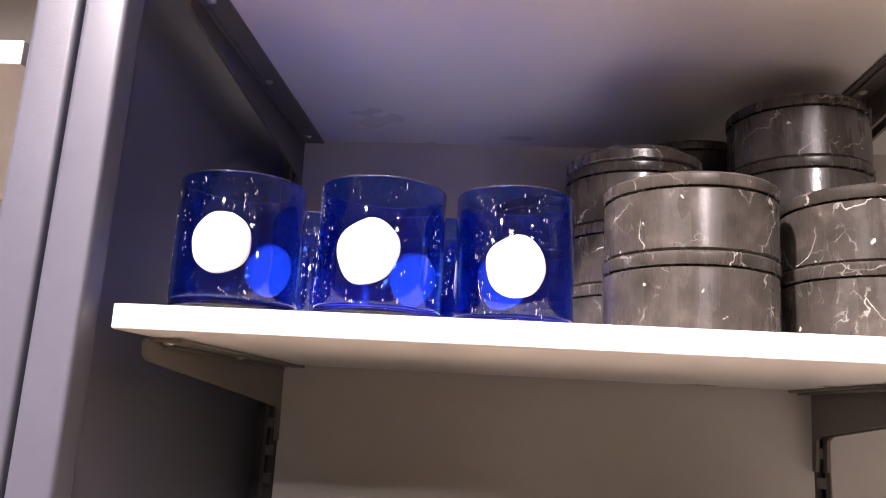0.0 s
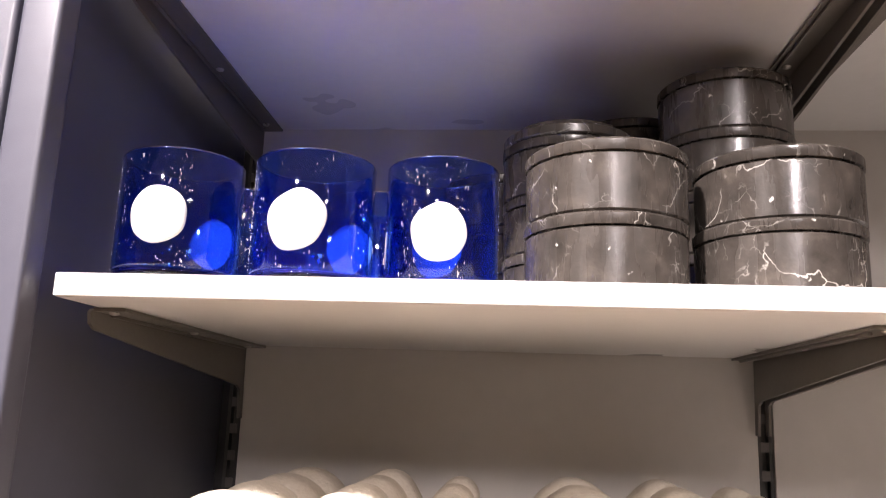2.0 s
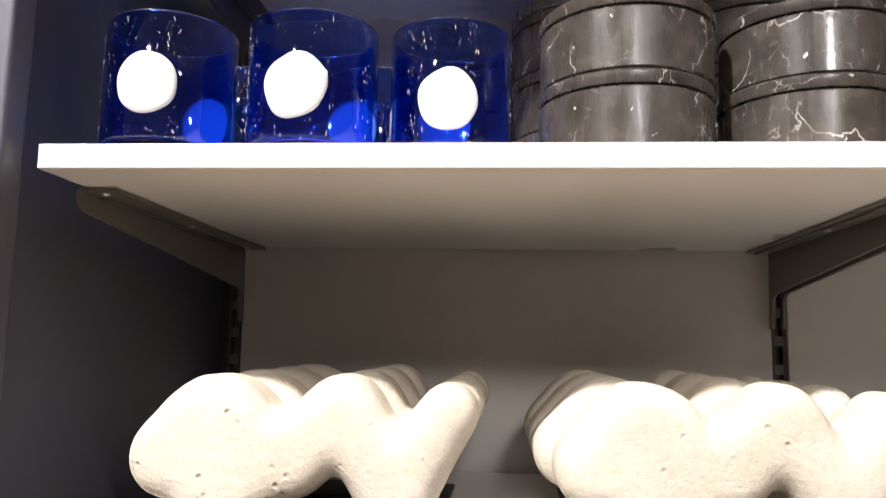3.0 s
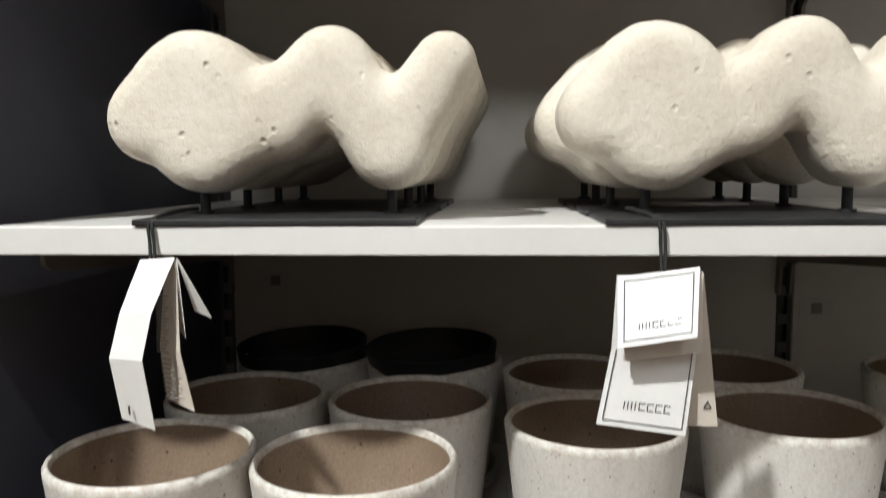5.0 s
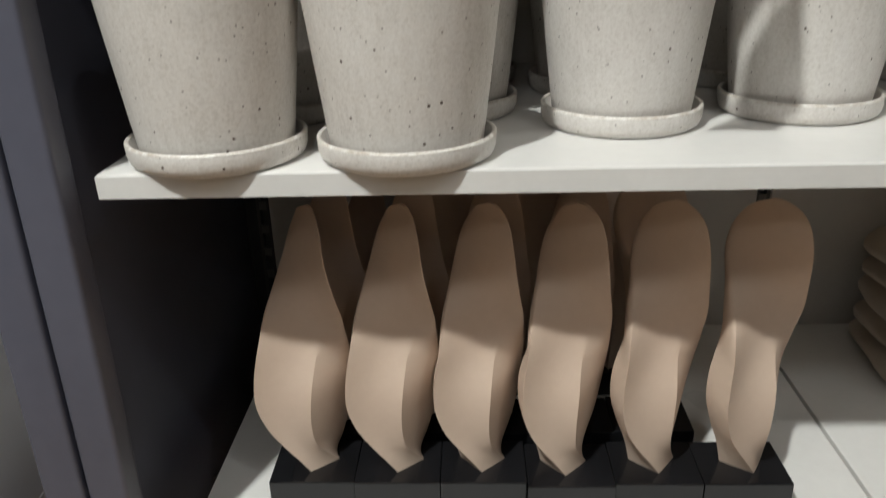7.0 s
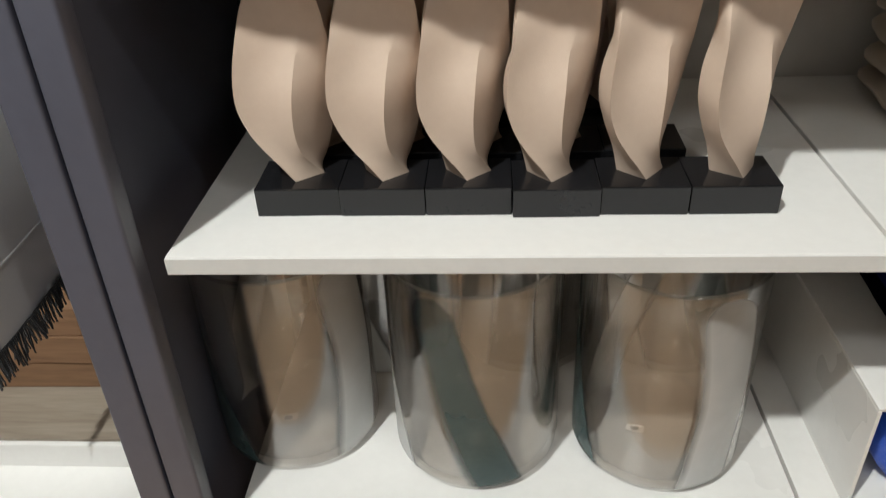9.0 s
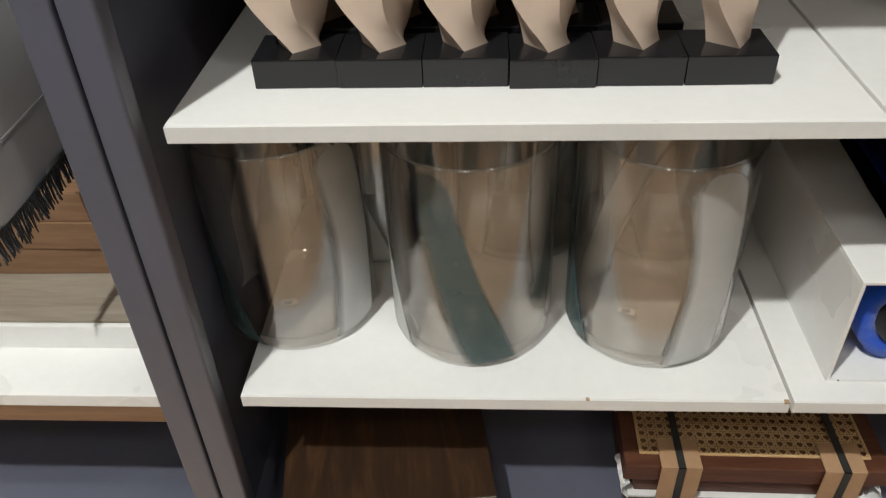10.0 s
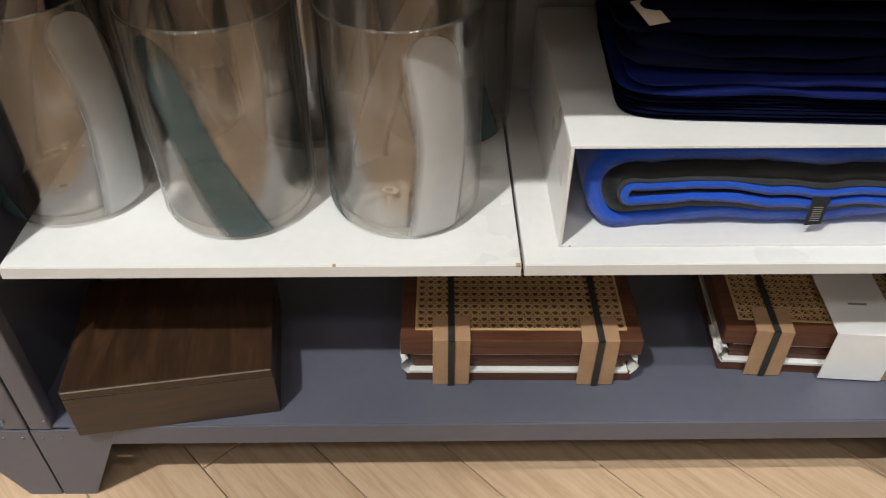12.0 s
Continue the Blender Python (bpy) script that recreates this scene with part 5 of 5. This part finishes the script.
        add_box(bm, (bx - sw, d + 0.0091, 0.0005), (bx + sw, d + 0.0105, top + 0.0050))
        part("strap", bm, STRAP, t, "narrow black strap")
    # crumpled paper at the corners
    for sx in (-1, 1):
        bm = bmesh.new()
        bmesh.ops.create_grid(bm, x_segments=12, y_segments=12, size=0.5)
        for v in bm.verts:
            u, q = v.co.x + 0.5, v.co.y + 0.5
            jag = noise.noise(Vector((u * 5 + seed, q * 5, sx * 3.0)))
            jag2 = noise.noise(Vector((u * 11 + seed, q * 11, sx * 7.0)))
            v.co = (sx * (w / 2 - 0.004 + 0.010 * abs(math.sin(3.1 * q)) + 0.006 * jag), -0.003 + (0.055 * u if sx < 0 else 0.045 * u) + 0.004 * jag2, 0.018 + 0.032 * q + 0.006 * jag)
        bmesh.ops.solidify(bm, geom=bm.faces[:], thickness=0.0008)
        part("packing_paper", bm, PAPER, t, "crumpled white packing paper")
    if paper_band:
        bm = bmesh.new()
        add_box(bm, (-0.012, -0.0125, 0.004), (0.075, -0.0108, top + 0.0095), 0.0006)
        add_box(bm, (-0.012, -0.0108, top + 0.0078), (0.075, d + 0.010, top + 0.0095), 0.0006)
        for v in bm.verts:
            v.co.y += 0.003 * noise.noise(Vector((v.co.x * 25, v.co.z * 22, seed)))
        sleeve = part("paper_sleeve", bm, CARD, t, "white printed paper sleeve")
        part("print", box((0.020, 0.045, top + 0.0096), (0.045, 0.049, top + 0.0100)), INK_GREY, sleeve)
    return t


cane_bundle(pose(0.6165, 0.052, BASE, 0, 0, -0.8), 0.318, 0.205, "strapped set of brown wooden trays with cane tops", False, 3)
cane_bundle(pose(1.055, 0.060, BASE, 0, 0, -4), 0.300, 0.205, "strapped cane tray set with a white paper sleeve", True, 8)

# ---------------------------------------------------------------- the neighbouring bay, seen past the posts
for top in (0.425, 1.101, 1.816):
    t = thing("shelf", Matrix.Identity(4), "white shelf board of the neighbouring bay", "shelf", "white shelf boards")
    part("board", box((-0.70, 0.0, top - 0.018), (-0.092, 0.404, top), 0.0012), LAMINATE, t)
    if top < 0.5:
        part("front_lip", box((-0.70, 0.002, top - 0.046), (-0.092, 0.020, top - 0.0185), 0.001), TEAK, t, "brown wooden lip below the board")
t = thing("white_tray", pose(-0.36, 0.23, 0.425), "low white lacquered tray under other trays", "tray")
part("rim", box((-0.24, -0.155, 0.0), (0.235, 0.155, 0.036), 0.002), LAMINATE, t)
pale = wood("pale_tray_wood", (0.22, 0.18, 0.14), (0.29, 0.245, 0.195), (0.35, 0.30, 0.245), 4, 0.5)
part("panel", box((-0.235, -0.150, 0.0364), (0.23, 0.150, 0.0420), 0.002), pale, t, "pale wooden insert")
for k in range(3):
    t = thing("wooden_tray", pose(-0.37, 0.275, 0.4674 + 0.0405 * k, 0, 0, (0.5, -0.6, 0.3)[k]), "brown wooden serving tray in a stack", "tray", "brown wooden trays")
    part("floor", box((-0.22, -0.105, 0.0), (0.215, 0.10, 0.006)), TEAK, t)
    for lo, hi in (((-0.22, -0.111, 0.0), (0.215, -0.1055, 0.040)), ((-0.22, 0.1005, 0.0), (0.215, 0.106, 0.040)), ((0.2155, -0.111, 0.0), (0.221, 0.106, 0.040))):
        part("side", box(lo, hi, 0.0015), TEAK, t)
hang = thing("hanging_throw", pose(0, 0, 0), "white cotton throw with a charcoal fringe hanging from a shelf", "throw")
bm = bmesh.new()
bmesh.ops.create_grid(bm, x_segments=40, y_segments=40, size=0.5)
for v in bm.verts:
    u, q = v.co.x + 0.5, v.co.y + 0.5
    v.co = (-0.205 + 0.002 * math.sin(9 * u) * (1 - q) + 0.003 * noise.noise(Vector((u * 4, q * 3, 0))), 0.0 + 0.36 * u, 0.640 + 0.442 * q)
bmesh.ops.solidify(bm, geom=bm.faces[:], thickness=0.006)
part("cloth", bm, WHITE_CLOTH, hang, smooth=True)
part("seam", tube([(-0.1990 + 0.002 * math.sin(9 * k / 12) * 0.83, 0.36 * k / 12, 0.714) for k in range(13)], 0.0013, 6), WHITE_CLOTH, hang, "raised seam", smooth=True)
bm = bmesh.new()
frng = random.Random(4)
for k in range(230):
    u = k / 230
    x0 = -0.205 + 0.002 * math.sin(9 * u)
    rod(bm, (x0 + 0.002, 0.36 * u, 0.640), (x0 + frng.uniform(-0.003, 0.008), 0.36 * u + frng.uniform(-0.006, 0.006), frng.uniform(0.606, 0.616)), 0.0010, 4)
tagged(part("fringe", bm, FRINGE, hang, "charcoal thread fringe"), kind="stuff")

# ---------------------------------------------------------------- oak planks laid diagonally
PLANK_W, PLANK_L, ANG = 0.1455, 2.0, radians(-46)
ux, uy = math.cos(ANG), math.sin(ANG)
start = Vector((0.342, 0.022))
X0, X1, Y0, Y1 = -4.4, 4.9, -5.9, 1.1


def trimmed(bm):
    """Cuts the planks off along the walls."""
    for co, no in (((X0, 0, 0), (-1, 0, 0)), ((X1, 0, 0), (1, 0, 0)), ((0, Y0, 0), (0, -1, 0)), ((0, Y1, 0), (0, 1, 0))):
        bmesh.ops.bisect_plane(bm, geom=bm.verts[:] + bm.edges[:] + bm.faces[:], plane_co=co, plane_no=no, clear_outer=True)
    return bm


far_verts, far_faces = [], []
plank_mesh = finish("plank", box((-(PLANK_L - 0.0012) / 2, -(PLANK_W - 0.0014) / 2, -0.006), ((PLANK_L - 0.0012) / 2, (PLANK_W - 0.0014) / 2, 0.006), 0.0008, 1), OAK)
CUBE = [(i, j, k) for i in (-1, 1) for j in (-1, 1) for k in (-1, 1)]
SIDES = [(0, 1, 3, 2), (4, 6, 7, 5), (0, 4, 5, 1), (2, 3, 7, 6), (0, 2, 6, 4), (1, 5, 7, 3)]
rng = random.Random(10)
for row in range(-60, 61):
    shift = rng.uniform(0, PLANK_L)
    for col in range(-9, 10):
        along = col * PLANK_L + shift
        across = (row + 0.5) * PLANK_W
        cx = start.x + ux * along - uy * across
        cy = start.y + uy * along + ux * across
        if not (X0 - 0.6 < cx < X1 + 0.6 and Y0 - 0.6 < cy < Y1 + 0.6):
            continue
        m = Matrix.Translation((cx, cy, -0.006)) @ Matrix.Rotation(ANG, 4, "Z")
        if -0.9 < cx < 2.0 and -1.2 < cy < 0.5:
            ob = new("plank", plank_mesh)
            ob.parent = floor
            ob.matrix_basis = m
        else:
            base_i = len(far_verts)
            far_verts += [tuple(m @ Vector((i * (PLANK_L - 0.0012) / 2, j * (PLANK_W - 0.0014) / 2, k * 0.006))) for i, j, k in CUBE]
            far_faces += [tuple(base_i + q for q in side) for side in SIDES]
far_mesh = bpy.data.meshes.new("planks")
far_mesh.from_pydata(far_verts, [], far_faces)
far_bm = bmesh.new()
far_bm.from_mesh(far_mesh)
trimmed(far_bm)
tagged(part("planks", far_bm, OAK, floor, "light oak floor planks"), kind="stuff")
